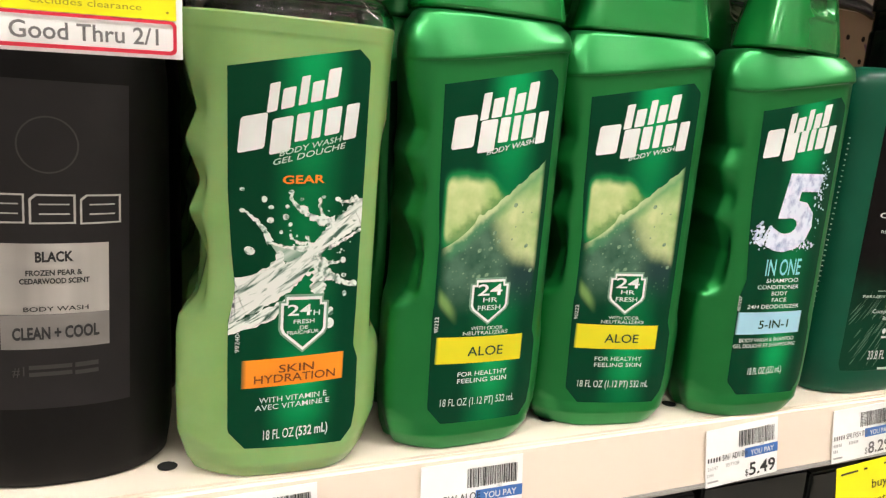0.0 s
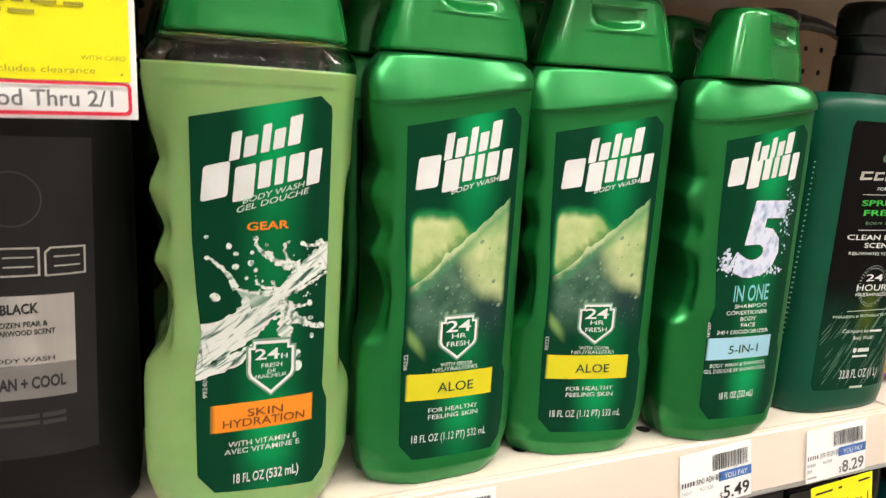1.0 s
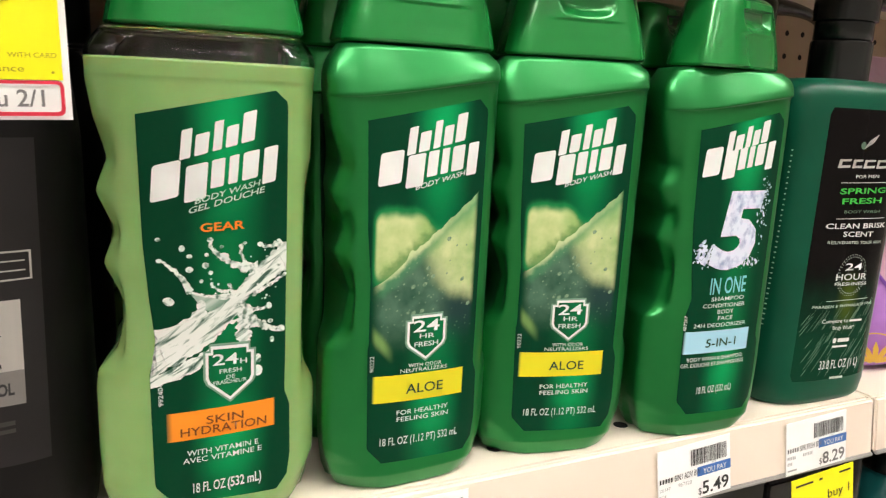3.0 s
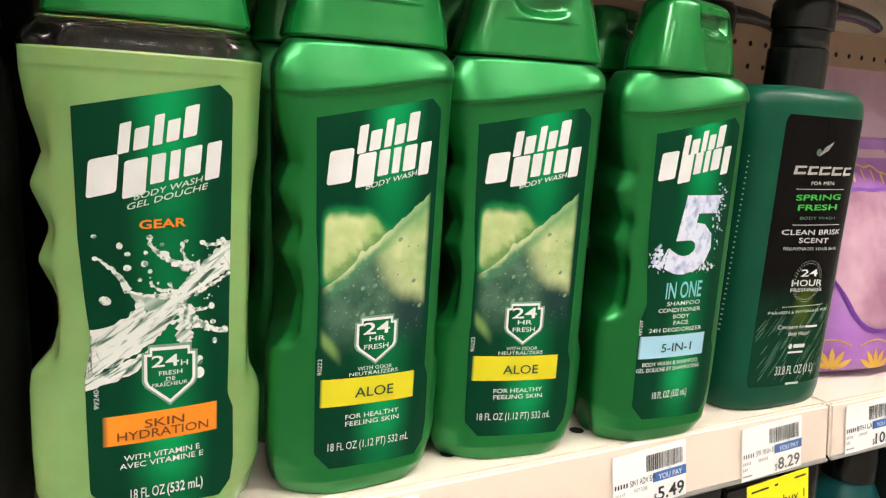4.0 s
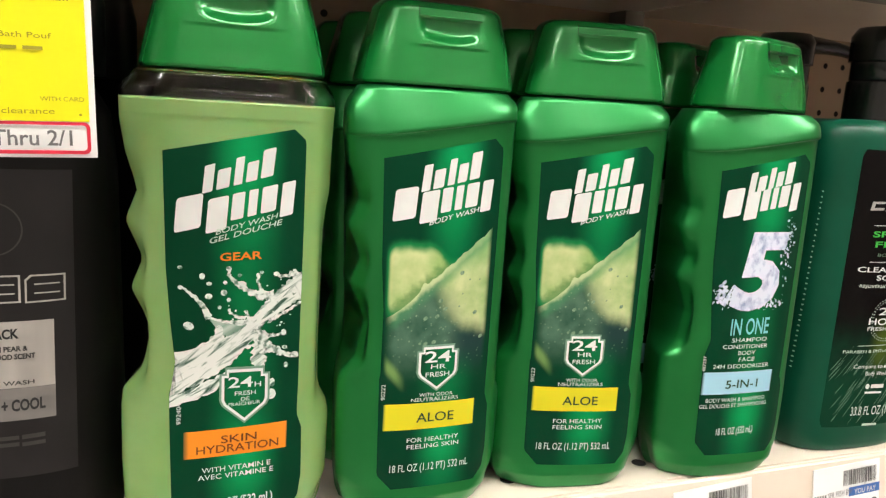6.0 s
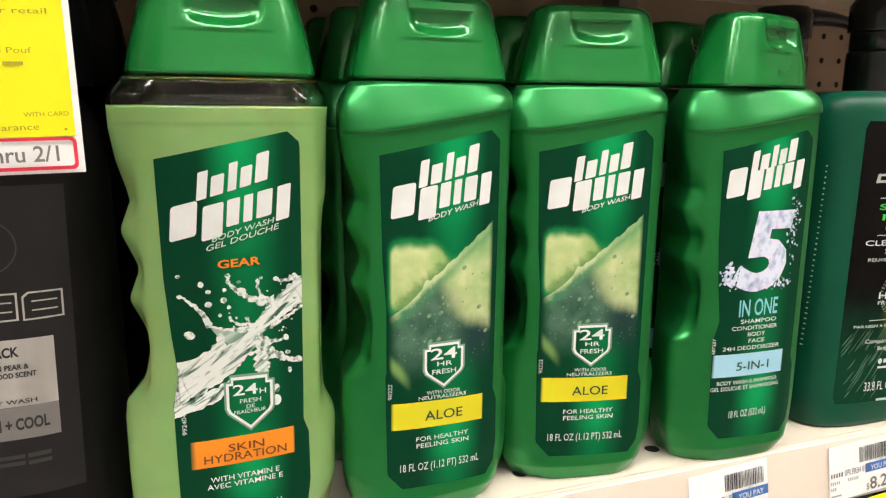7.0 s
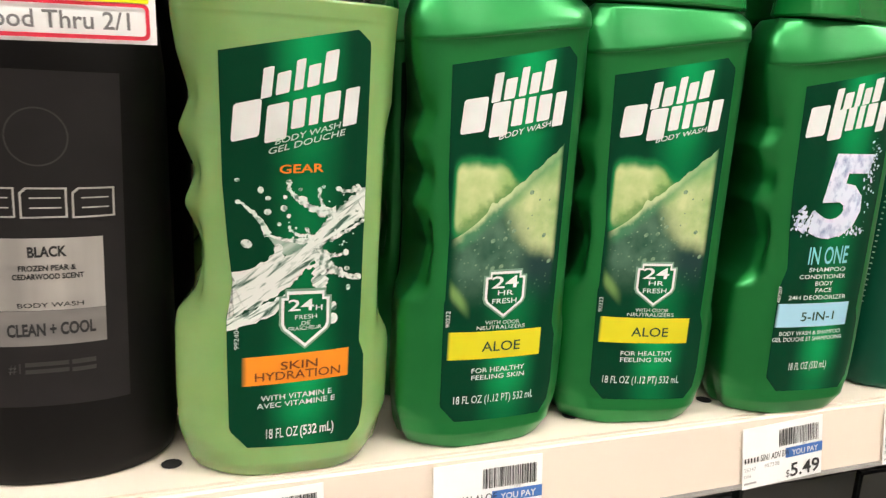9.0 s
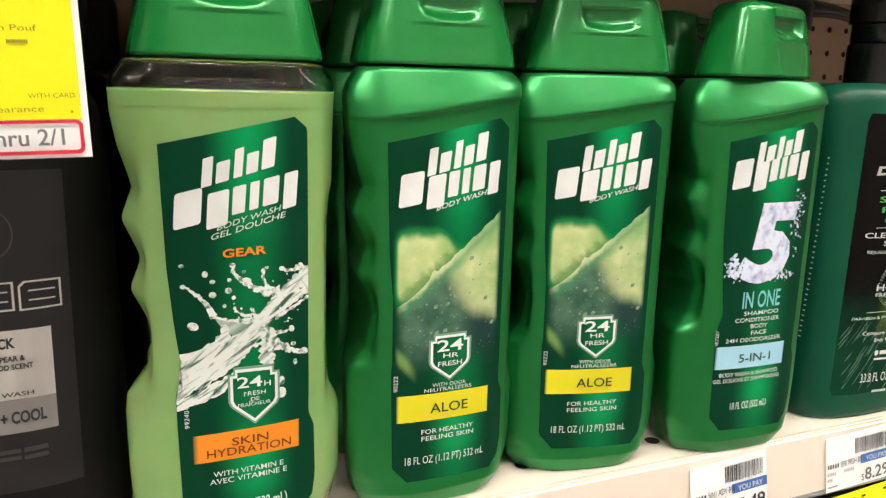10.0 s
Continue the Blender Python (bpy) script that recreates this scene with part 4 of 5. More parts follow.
# ---------------------------------------------------------------- black body wash bottle
def black_bottle(m):
    e = empty("black_body_wash_bottle", m, "satin black body wash bottle with silver label panel", "body wash bottle", "black body wash bottles")
    wide = ((-0.004, 0.0398), (-0.002, 0.0420), (0.012, 0.0440), (0.030, 0.0438), (0.150, 0.0415), (0.172, 0.0390), (0.182, 0.0330), (0.186, 0.0250))
    deep = ((-0.004, 0.0300), (-0.002, 0.0320), (0.012, 0.0332), (0.030, 0.0326), (0.150, 0.0300), (0.172, 0.0275), (0.182, 0.0220), (0.186, 0.0170))
    levels = [-0.004, -0.003, -0.002, 0.002, 0.007, 0.014, 0.022, 0.03] + [0.04 + 0.01 * i for i in range(13)] + [0.166, 0.172, 0.177, 0.181, 0.184, 0.186]
    v, f = loft(levels, lambda z: [(x, y, z) for x, y, _ in oval(interp(z, wide), interp(z, deep), 2.25, 80)])
    mesh_object("body", v, f, BLACKMATT, e)
    v, f = loft([0.1865, 0.187, 0.195, 0.215, 0.228, 0.231, 0.2315], lambda z: [(x, y, z) for x, y, _ in oval(0.0375 - max(0, z - 0.22) * 0.35, 0.0265 - max(0, z - 0.22) * 0.35, 2.4, 60)])
    mesh_object("cap", v, f, BLACKPLASTIC, e, "black cap")

    def front(x, z):
        return -interp(z, deep) * max(0.0, 1 - abs(x / interp(z, wide)) ** 2.25) ** (1 / 2.25)

    pr = Print(front)
    lab = pr.grid("front_label", lambda q: (-0.0262, 0.0290 + 0.121 * q), lambda q: (0.0262, 0.0290 + 0.121 * q), 22, 12, CHARCOAL, e, "charcoal film label", 0.00018)
    pr.band("silver_panel", -0.0175, 0.0655, 0.0189, 0.0657, 0.0264, SILVER, lab, "brushed silver panel", 0.0003)
    pr.band("grey_panel", -0.0175, 0.0522, 0.0189, 0.0526, 0.0131, GREYPANEL, lab, "grey panel", 0.0003)
    marks = []
    for x0, x1 in ((-0.0218, -0.0086), (-0.0072, 0.0080), (0.0094, 0.0232)):
        o = [(x0, 0.0990), (x1, 0.0993), (x1, 0.1100), (x0 + 0.002, 0.1100), (x0, 0.1082)]
        c = ((x0 + x1) / 2, 0.1045)
        marks.append(ring_flat(o, [(c[0] + (p - c[0]) * 0.90, c[1] + (q - c[1]) * 0.88) for p, q in o]))
        marks.append(bar(x0 + 0.0032, 0.1025, x1 - 0.002, 0.1026, 0.0005))
        marks.append(bar(x0 + 0.0032, 0.1060, x1 - 0.002, 0.1061, 0.0005))
    pr.mesh("brand_mark", *join_flat(marks), SILVERINK, lab, "silver outlined block mark", 0.0004)
    n = 40
    outer = [(-0.0008 + 0.0102 * math.cos(2 * math.pi * i / n), 0.1275 + 0.0102 * math.sin(2 * math.pi * i / n)) for i in range(n)]
    inner = [(-0.0008 + 0.0096 * math.cos(2 * math.pi * i / n), 0.1275 + 0.0096 * math.sin(2 * math.pi * i / n)) for i in range(n)]
    pr.mesh("ring", *ring_flat(outer, inner), DARKINK, lab, "faint grey ring", 0.0003)
    lettering(pr, lab, [line_of("BLACK", -0.0056, 0.0852, 0.0070, 0.0856, 0.0041, 0.035), line_of("FROZEN PEAR &", -0.0088, 0.0801, 0.0099, 0.0805, 0.0022, 0.03), line_of("CEDARWOOD SCENT", -0.0109, 0.0770, 0.0123, 0.0774, 0.0022, 0.03),
                        line_of("BODY WASH", -0.0098, 0.0667, 0.0118, 0.0670, 0.0019, 0.01), line_of("CLEAN + COOL", -0.0137, 0.0560, 0.0154, 0.0568, 0.0050, 0.035)], INK)
    lettering(pr, lab, [line_of("#1", -0.0140, 0.0420, -0.0100, 0.0422, 0.0042), bar(-0.0085, 0.0445, 0.0060, 0.0448, 0.0016), bar(-0.0085, 0.0418, 0.0060, 0.0421, 0.0016), bar(0.0070, 0.0447, 0.0150, 0.0450, 0.0018), bar(0.0070, 0.0418, 0.0150, 0.0421, 0.0016)],
              DARKINK, "dim_lettering")
    return e


black = black_bottle(stand(-0.2168, 0.0380, -1.0))
# added black copies, standing in for the dark depth of the shelf
for back in (0.0680, 0.1350, 0.2020, 0.2690):
    copy_thing(black, stand(-0.2050, 0.0410 + back, 2.0 - back * 10))
for back in (0.0, 0.0680, 0.1360):
    copy_thing(black, stand(-0.3060, 0.0320 + back, 3.0 - back * 20))


# ---------------------------------------------------------------- large dark green pump bottle
def pump_bottle(m):
    e = empty("pump_bottle", m, "dark green pump body wash bottle with black label", "pump bottle", "dark green pump bottles")
    wide = ((-0.004, 0.0430), (-0.002, 0.0448), (0.006, 0.0466), (0.175, 0.0490), (0.183, 0.0480), (0.1875, 0.0450), (0.1895, 0.0395), (0.1905, 0.0200))
    deep = ((-0.004, 0.0262), (-0.002, 0.0276), (0.006, 0.0285), (0.175, 0.0285), (0.183, 0.0275), (0.1875, 0.0245), (0.1895, 0.0210), (0.1905, 0.0150))
    levels = [-0.004, -0.003, -0.002, 0.0, 0.003, 0.006, 0.02] + [0.03 + 0.012 * i for i in range(13)] + [0.179, 0.183, 0.1855, 0.1875, 0.1888, 0.1895, 0.1901, 0.1905]
    v, f = loft(levels, lambda z: [(x, y, z) for x, y, _ in oval(interp(z, wide), interp(z, deep), 3.0, 96)])
    body = mesh_object("body", v, f, BLADEGREEN, e)

    def front(x, z):
        return -interp(z, deep) * max(0.0, 1 - abs(x / interp(z, wide)) ** 3.0) ** (1 / 3.0)

    pr = Print(front)
    dots = [disc(-0.0463, 0.0450 + 0.00315 * i, 0.00025, 0.00042, 8) for i in range(34)]
    pr.mesh("ridge", *join_flat(dots), PALEPRINT, body, "fine pale raised ticks", 0.0004, kind="stuff")
    lab = pr.grid("front_label", lambda q: (-0.0325 + 0.0016 * max(0, 1 - q * 40) + 0.0016 * max(0, q * 40 - 39), 0.0115 + 0.1625 * q), lambda q: (0.0325 + 0.0035 * q - 0.0016 * max(0, 1 - q * 40) - 0.0016 * max(0, q * 40 - 39), 0.0115 + 0.1625 * q), 24, 40, BLADEFILM, e, "black label with green streaks", 0.00018)
    rnd = random.Random(3)
    rays = []
    for i in range(90):
        x, z = rnd.uniform(-0.034, 0.030), rnd.uniform(0.010, 0.052)
        ln = rnd.uniform(0.004, 0.016)
        pts = [(x + ln * 0.72 * q / 4, z + ln * q / 4) for q in range(5)]
        if pts[-1][0] < 0.032 and pts[0][0] > -0.032 and z > 0.0125 and pts[-1][1] < 0.064:
            w = rnd.uniform(0.00018, 0.0005)
            rays.append(ribbon(pts, [w * 0.3, w, w, w * 0.8, w * 0.2]))
    pr.mesh("streak", *join_flat(rays), DIMINK, lab, "thin slanting green streaks", 0.00028, kind="stuff")
    logo = [bar(-0.0045 + 0.0026 * i, 0.1512 + 0.0013 * i, -0.0021 + 0.0026 * i, 0.1526 + 0.0013 * i, 0.0052, 0.80) for i in range(3)]
    pr.mesh("emblem", *join_flat(logo), SILVERINK, lab, "silver slanting emblem", 0.0004)
    pr.mesh("emblem_glint", *disc(-0.0050, 0.1535, 0.0022, 0.0022, 14), DIMINK, lab, "", 0.00036)
    mark = []
    for i, (a, b) in enumerate(((-0.0230, -0.0138), (-0.0122, -0.0040), (-0.0026, 0.0072), (0.0086, 0.0184), (0.0200, 0.0288))):
        mark += [bar(a, 0.1404, a + 0.0022, 0.1404, 0.0050, 0.2), bar(a, 0.1404, b, 0.1407, 0.0014, 0.2), bar(a + 0.0007, 0.1441, b + 0.0004, 0.1444, 0.0012, 0.2)]
    pr.mesh("brand_mark", *join_flat(mark), SILVERINK, lab, "silver block mark", 0.0004)
    lettering(pr, lab, [line_of("FOR MEN", -0.0077, 0.1346, 0.0124, 0.1350, 0.0022), bar(-0.0190, 0.1318, 0.0240, 0.1322, 0.0003), bar(-0.0180, 0.1108, 0.0250, 0.1108, 0.0003),
                        line_of("CLEAN BRISK", -0.0250, 0.1052, 0.0278, 0.1050, 0.0034, 0.008), line_of("SCENT", -0.0108, 0.1004, 0.0160, 0.0998, 0.0034, 0.008),
                        line_of("24", -0.0043, 0.0798, 0.0110, 0.0796, 0.0048, 0.006), line_of("HOUR", -0.0110, 0.0740, 0.0165, 0.0734, 0.0044, 0.006), line_of("FRESHNESS", -0.0112, 0.0706, 0.0172, 0.0700, 0.0023),
                        line_of("Compare to", -0.0167, 0.0478, 0.0060, 0.0472, 0.0027), bar(0.0072, 0.0474, 0.0190, 0.0470, 0.0013), line_of("Body Wash*", -0.0068, 0.0432, 0.0122, 0.0426, 0.0027),
                        disc(-0.0035, 0.0362, 0.0017, 0.0017, 10), bar(-0.0008, 0.0350, 0.0095, 0.0347, 0.0023), bar(-0.0050, 0.0318, 0.0085, 0.0314, 0.0012),
                        line_of("33.8 FL OZ (1 L)", -0.0135, 0.0186, 0.0215, 0.0180, 0.0062)], WHITE)
    lettering(pr, lab, [line_of("SPRING", -0.0185, 0.1254, 0.0214, 0.1262, 0.0037, 0.02), line_of("FRESH", -0.0158, 0.1196, 0.0190, 0.1201, 0.0037, 0.02)], LIMEINK, "lime_lettering")
    lettering(pr, lab, [line_of("BODY WASH", -0.0128, 0.1142, 0.0187, 0.1142, 0.0020)], DIMINK, "dim_lettering")
    lettering(pr, lab, [line_of("REJUVENATES YOUR SKIN", -0.0220, 0.0962, 0.0262, 0.0952, 0.0020), line_of("PARABEN & PHTHALATE FREE", -0.0257, 0.0571, 0.0275, 0.0570, 0.0020), bar(-0.0160, 0.0612, 0.0210, 0.0612, 0.0003), bar(-0.0028, 0.0116, 0.0090, 0.0112, 0.0014)], PALEPRINT, "small_lettering")
    dash = []
    for i in range(40):
        a = 2 * math.pi * i / 40
        for r in (0.0112, 0.0126):
            dash.append(disc(0.003 + r * math.cos(a), 0.0765 + r * math.sin(a), 0.00032, 0.00032, 6))
    pr.mesh("dot_ring", *join_flat(dash), PALEPRINT, lab, "ring of pale dots", 0.0004, kind="stuff")
    # pump: ribbed collar, stem, head with spout
    ribs = 64

    def collar(z):
        k = 1.0 - max(0, z - 0.2105) * 6
        return [((0.0168 + (0.0004 if i % 2 else 0)) * k * math.cos(2 * math.pi * i / ribs), (0.0168 + (0.0004 if i % 2 else 0)) * k * math.sin(2 * math.pi * i / ribs), z) for i in range(ribs)]

    v, f = loft([0.1900, 0.1905, 0.1985, 0.2105, 0.2118, 0.2126], collar)
    mesh_object("collar", v, f, PUMPBLACK, e, "black ribbed collar")
    v, f = loft([0.2120, 0.2130, 0.2135, 0.2230, 0.2236], lambda z: [(x, y, z) for x, y, _ in oval(0.0163 if z > 0.2132 else 0.0150, 0.0163 if z > 0.2132 else 0.0150, 2, 48)])
    mesh_object("stem", v, f, PUMPBLACK, e, "clear dark lock sleeve")
    v, f = loft([0.2240, 0.2246, 0.2330, 0.2385, 0.2420, 0.2432], lambda z: [(x, y, z) for x, y, _ in oval(0.0174 - max(0, z - 0.239) * 0.7, 0.0174 - max(0, z - 0.239) * 0.7, 2.2, 48)])
    head = mesh_object("pump_head", v, f, PUMPBLACK, e, "black pump head")
    spine = [(0.006, 0.2375, 0.0085), (0.024, 0.2385, 0.0070), (0.040, 0.2385, 0.0058), (0.054, 0.2372, 0.0048), (0.064, 0.2352, 0.0042), (0.0700, 0.2325, 0.0036)]
    sv, sf = [], []
    for x, z, r in spine:
        for i in range(20):
            a = 2 * math.pi * i / 20
            sv.append((x, r * 1.15 * math.cos(a), z + r * 0.8 * math.sin(a)))
    for i in range(len(spine) - 1):
        for j in range(20):
            k = (j + 1) % 20
            sf.append((i * 20 + j, i * 20 + k, (i + 1) * 20 + k, (i + 1) * 20 + j))
    sf += [tuple(range(20))[::-1], tuple(range(100, 120))]
    mesh_object("spout", sv, sf, PUMPBLACK, head)
    return e


pump = pump_bottle(stand(0.2355, 0.0235, -0.6) @ Matrix.Rotation(radians(0.7), 4, "Y"))
copy_thing(pump, stand(0.2240, 0.0850, 2.0))


# ---------------------------------------------------------------- bag of bath goods
def bag(m):
    e = empty("bath_bag", m, "lilac plastic bag with clear window and gold print", "bag", "bath bags")
    W, Hh = 0.074, 0.166

    def bulge(x, z):
        u, v = min(1, abs(x) / W), z / Hh
        depth = 0.026 * (1 - u ** 2.2) * (min(1, v / 0.05) ** 0.5) * max(0.04, 1 - v ** 3) + 0.001
        return -depth + 0.045 * (z / 0.2) ** 1.5

    def back(x, z):
        return bulge(0, 0) + 0.002 + 0.012 * (1 - min(1, abs(x) / W) ** 2) * (1 - min(1, z / 0.205)) + 0.045 * (z / 0.2) ** 1.5

    nx, nz = 36, 44
    for name, z0, z1, mat, lab in (("bag_body", 0.0, Hh, BAG, ""), ("header", Hh + 0.0004, 0.217, BAGHEAD, "pink header strip")):
        verts, faces = [], []
        for side in (0, 1):
            for j in range(nz + 1):
                for i in range(nx + 1):
                    x, z = -W + 2 * W * i / nx, z0 + (z1 - z0) * j / nz
                    verts.append((x, bulge(x, z) if side == 0 else back(x, z) + 0.001, z))
        q = (nx + 1) * (nz + 1)
        for side in (0, 1):
            for j in range(nz):
                for i in range(nx):
                    a = side * q + j * (nx + 1) + i
                    face = (a, a + 1, a + nx + 2, a + nx + 1)
                    faces.append(face if side == 0 else face[::-1])
        for i in range(nx):
            for j in (0, nz):
                a = j * (nx + 1) + i
                faces.append((a, q + a, q + a + 1, a + 1))
        for j in range(nz):
            for i in (0, nx):
                a = j * (nx + 1) + i
                faces.append((a, a + nx + 1, q + a + nx + 1, q + a))
        ob = mesh_object(name, verts, faces, mat, e, lab)
        if name == "bag_body":
            body = ob
        else:
            header = ob
    pr = Print(bulge)
    n = 48

    def heart(k):
        pts = []
        for i in range(n):
            a = 2 * math.pi * i / n
            r = 0.052 * k * (1 + 0.05 * math.cos(6 * a))
            pts.append((r * 1.05 * math.cos(a), 0.082 + r * 0.98 * math.sin(a)))
        return pts

    rows = [heart(k) for k in (0.02, 0.2, 0.4, 0.6, 0.8, 0.97)]
    flat = [p for r in rows for p in r]
    faces = [(j * n + i, j * n + (i + 1) % n, (j + 1) * n + (i + 1) % n, (j + 1) * n + i) for j in range(len(rows) - 1) for i in range(n)]
    pr.mesh("window", flat, faces, BAGWINDOW, body, "clear window on pink bath balls", 0.0008)
    pr.mesh("window_rim", *ring_flat(heart(1.0), heart(0.95)), VIOLET, body, "", 0.0014)
    gold = []
    for i in range(14):
        a = 0.15 * math.pi + math.pi * 0.8 * i / 13
        r = 0.058
        gold.append(ribbon([(r * math.cos(a) * (1 + 0.08 * math.sin(q)), 0.082 + r * math.sin(a) + 0.004 * math.sin(q * 2)) for q in (0, 0.5, 1, 1.5, 2, 2.6, 3.1)], [0.0016] * 7))
    arc = [(0.059 * math.cos(math.pi * q / 40), 0.084 + 0.060 * math.sin(math.pi * q / 40) + 0.003 * abs(math.sin(q * 0.8))) for q in range(41)]
    gold.append(ribbon(arc, [0.0014] * 41))
    for cx in (-0.052, -0.018, 0.018, 0.052):
        for a in (-1.0, -0.5, 0.0, 0.5, 1.0):
            gold.append(ribbon([(cx + q * 0.016 * math.sin(a), 0.006 + q * 0.016 * math.cos(a)) for q in (0.1, 0.4, 0.7, 1.0)], [0.001, 0.0034, 0.0036, 0.0008]))
        gold.append(ribbon([(cx - 0.014 + 0.028 * q / 10, 0.024 + 0.004 * math.sin(math.pi * q / 10)) for q in range(11)], [0.0010] * 11))
    pr.mesh("gold_ornament", *join_flat(gold), GOLD, body, "gold leaf ornament", 0.0010)
    medal = disc(0.028, 0.078, 0.017, 0.017, 28)
    pr.mesh("medallion", *medal, VIOLET, body, "violet round seal", 0.0018)
    pr.mesh("medallion_rim", *ring_flat(disc(0.028, 0.078, 0.0145, 0.0145, 28)[0][1:], disc(0.028, 0.078, 0.0132, 0.0132, 28)[0][1:]), GOLD, body, "", 0.0024)
    pr.mesh("pale_lettering", *join_flat([bar(-0.050, 0.1515, -0.012, 0.1515, 0.006), bar(-0.050, 0.142, -0.020, 0.142, 0.006), bar(0.0, 0.1515, 0.04, 0.1515, 0.006)]), BAGHEAD, body, "", 0.0010)
    pr.mesh("dark_lettering", *join_flat([bar(-0.051, 0.1915, -0.0485, 0.1915, 0.008, 0.5), bar(-0.046, 0.1915, -0.0435, 0.1915, 0.008, -0.4), bar(-0.041, 0.1915, -0.0385, 0.1915, 0.008, 0.5)]), INK, header, "", 0.0006)
    pr.mesh("small_lettering", *join_flat([bar(-0.030, 0.1945, -0.014, 0.1945, 0.0032)]), BAG, header, "", 0.0006)
    return e


lilac = bag(stand(0.3660, 0.0380, 2.0) @ Matrix.Translation((0, 0, -FOOT)))
copy_thing(lilac, stand(0.5260, 0.0400, -3.0) @ Matrix.Translation((0, 0, -FOOT)))


# ---------------------------------------------------------------- price tags on the rail
def flat_front(x, z):
    return 0.0


def bars_code(x0, z0, w, h, seed):
    rnd = random.Random(seed)
    out, x = [], x0
    while x < x0 + w:
        t = rnd.choice((0.00022, 0.00022, 0.00045, 0.0007))
        out.append(bar(x, z0, min(x + t, x0 + w), z0, h))
        x += t + rnd.choice((0.0002, 0.00025, 0.0005))
    return out


def price_tag(m, seed, price, name_text, tall=0.031, dim=False, codes=()):
    e = empty("price_tag", m, "white paper shelf price tag with barcode", "price tag", "price tags")
    w = 0.0508
    paper = part("paper", box_bm(-w / 2, w / 2, -0.0004, 0.0, -tall, 0.0), PAPER, e)
    pr = Print(flat_front)
    ink = GREYINK if dim else INK
    pr.mesh("barcode", *join_flat(bars_code(-0.0030, -0.0122, 0.0255, 0.0088, seed)), INK, paper, "", 0.0007)
    pr.mesh("blue_flash", *bar(0.0014, -0.0190, 0.0254, -0.0190, 0.0052), BLUE, paper, "blue printed strip", 0.0006)
    pr.mesh("flash_lettering", *line_of("YOU PAY", 0.0052, -0.0180, 0.0222, -0.0180, 0.0032, 0.015), WHITE, paper, "", 0.0009)
    pr.mesh("lettering", *join_flat([*(bar(-0.0246 + 0.0019 * i, -0.0176, -0.0236 + 0.0019 * i, -0.0174, 0.0024) for i in range(5)), line_of(name_text, -0.0145, -0.0178, 0.0036, -0.0176, 0.0037, 0.004),
                                     line_of(price, 0.0046, -0.0292, 0.0236, -0.0290, 0.0078, 0.016), line_of("$", 0.0018, -0.0290, 0.0040, -0.0290, 0.0042)]), ink, paper, "", 0.0008)
    small = [line_of("18Z", 0.0120, -0.0136, 0.0150, -0.0136, 0.0012), bar(-0.0246, -0.0286, -0.0170, -0.0286, 0.0010)]
    if codes:
        small += [line_of(codes[0], -0.0246, -0.0218, -0.0174, -0.0218, 0.0021), line_of(codes[1], -0.0120, -0.0216, -0.0026, -0.0216, 0.0023, 0.01), line_of(codes[2], -0.0246, -0.0252, -0.0204, -0.0252, 0.0018)]
    else:
        for x, z, n in ((-0.0246, -0.0216, 5), (-0.0120, -0.0214, 6), (-0.0246, -0.0250, 3)):
            small += [bar(x + 0.0014 * q, z, x + 0.0014 * q + 0.0008, z, 0.0018) for q in range(n)]
    pr.mesh("small_lettering", *join_flat(small), FAINTINK, paper, "", 0.0007)
    return e


def on_rail(x, z, lean=0.0, out=0.0):
    return Matrix.Translation((x + 0.0245 * (x + 0.18), LIP_Y - 0.0010 - out - LIP_LEAN * (SHELF - z + 0.0041) / LIP_H, z - 0.0041)) @ Matrix.Rotation(-math.atan(LIP_LEAN / LIP_H), 4, "X") @ Matrix.Rotation(radians(-lean), 4, "Y") @ Matrix.Scale(1.025, 4)


price_tag(on_rail(-0.1468, -0.0060, 1.0), 21, "5.49", "BW HYD")
price_tag(on_rail(-0.0500, -0.0058, 0.0), 22, "5.49", "BW ALOE")
price_tag(on_rail(0.1108, -0.0066, 3.0), 23, "5.49", "5IN1 ADV BW", codes=("26347", "957328", "D04"))
price_tag(on_rail(0.2055, -0.0062, 2.0), 24, "8.29", "SPR FRSH BW", dim=True)
price_tag(on_rail(0.2985, -0.0052, 1.0), 25, "10.9", "BTH LAV")
price_tag(on_rail(-0.2450, -0.0060, 0.5), 26, "6.79", "BW BLK")

offer = empty("offer_tag", on_rail(0.2118, -0.0405, 3.0, 0.0006), "bright yellow paper offer tag under the rail", "offer tag")
card = part("card", box_bm(-0.0265, 0.0265, -0.0004, 0, -0.050, 0.0), YELLOW, offer)
pr = Print(flat_front)
pr.mesh("lettering", *join_flat([line_of("buy 1", 0.0035, -0.0170, 0.0225, -0.0168, 0.0062), line_of("get 1", 0.0035, -0.0275, 0.0225, -0.0273, 0.0062), bar(0.0000, -0.0380, 0.0225, -0.0378, 0.0062),
                                 bar(-0.0235, -0.0048, -0.0090, -0.0046, 0.0012), bar(-0.0040, -0.0046, -0.0010, -0.0045, 0.0012), bar(0.0135, -0.0040, 0.0235, -0.0039, 0.0012)]), INK, card, "", 0.0008)


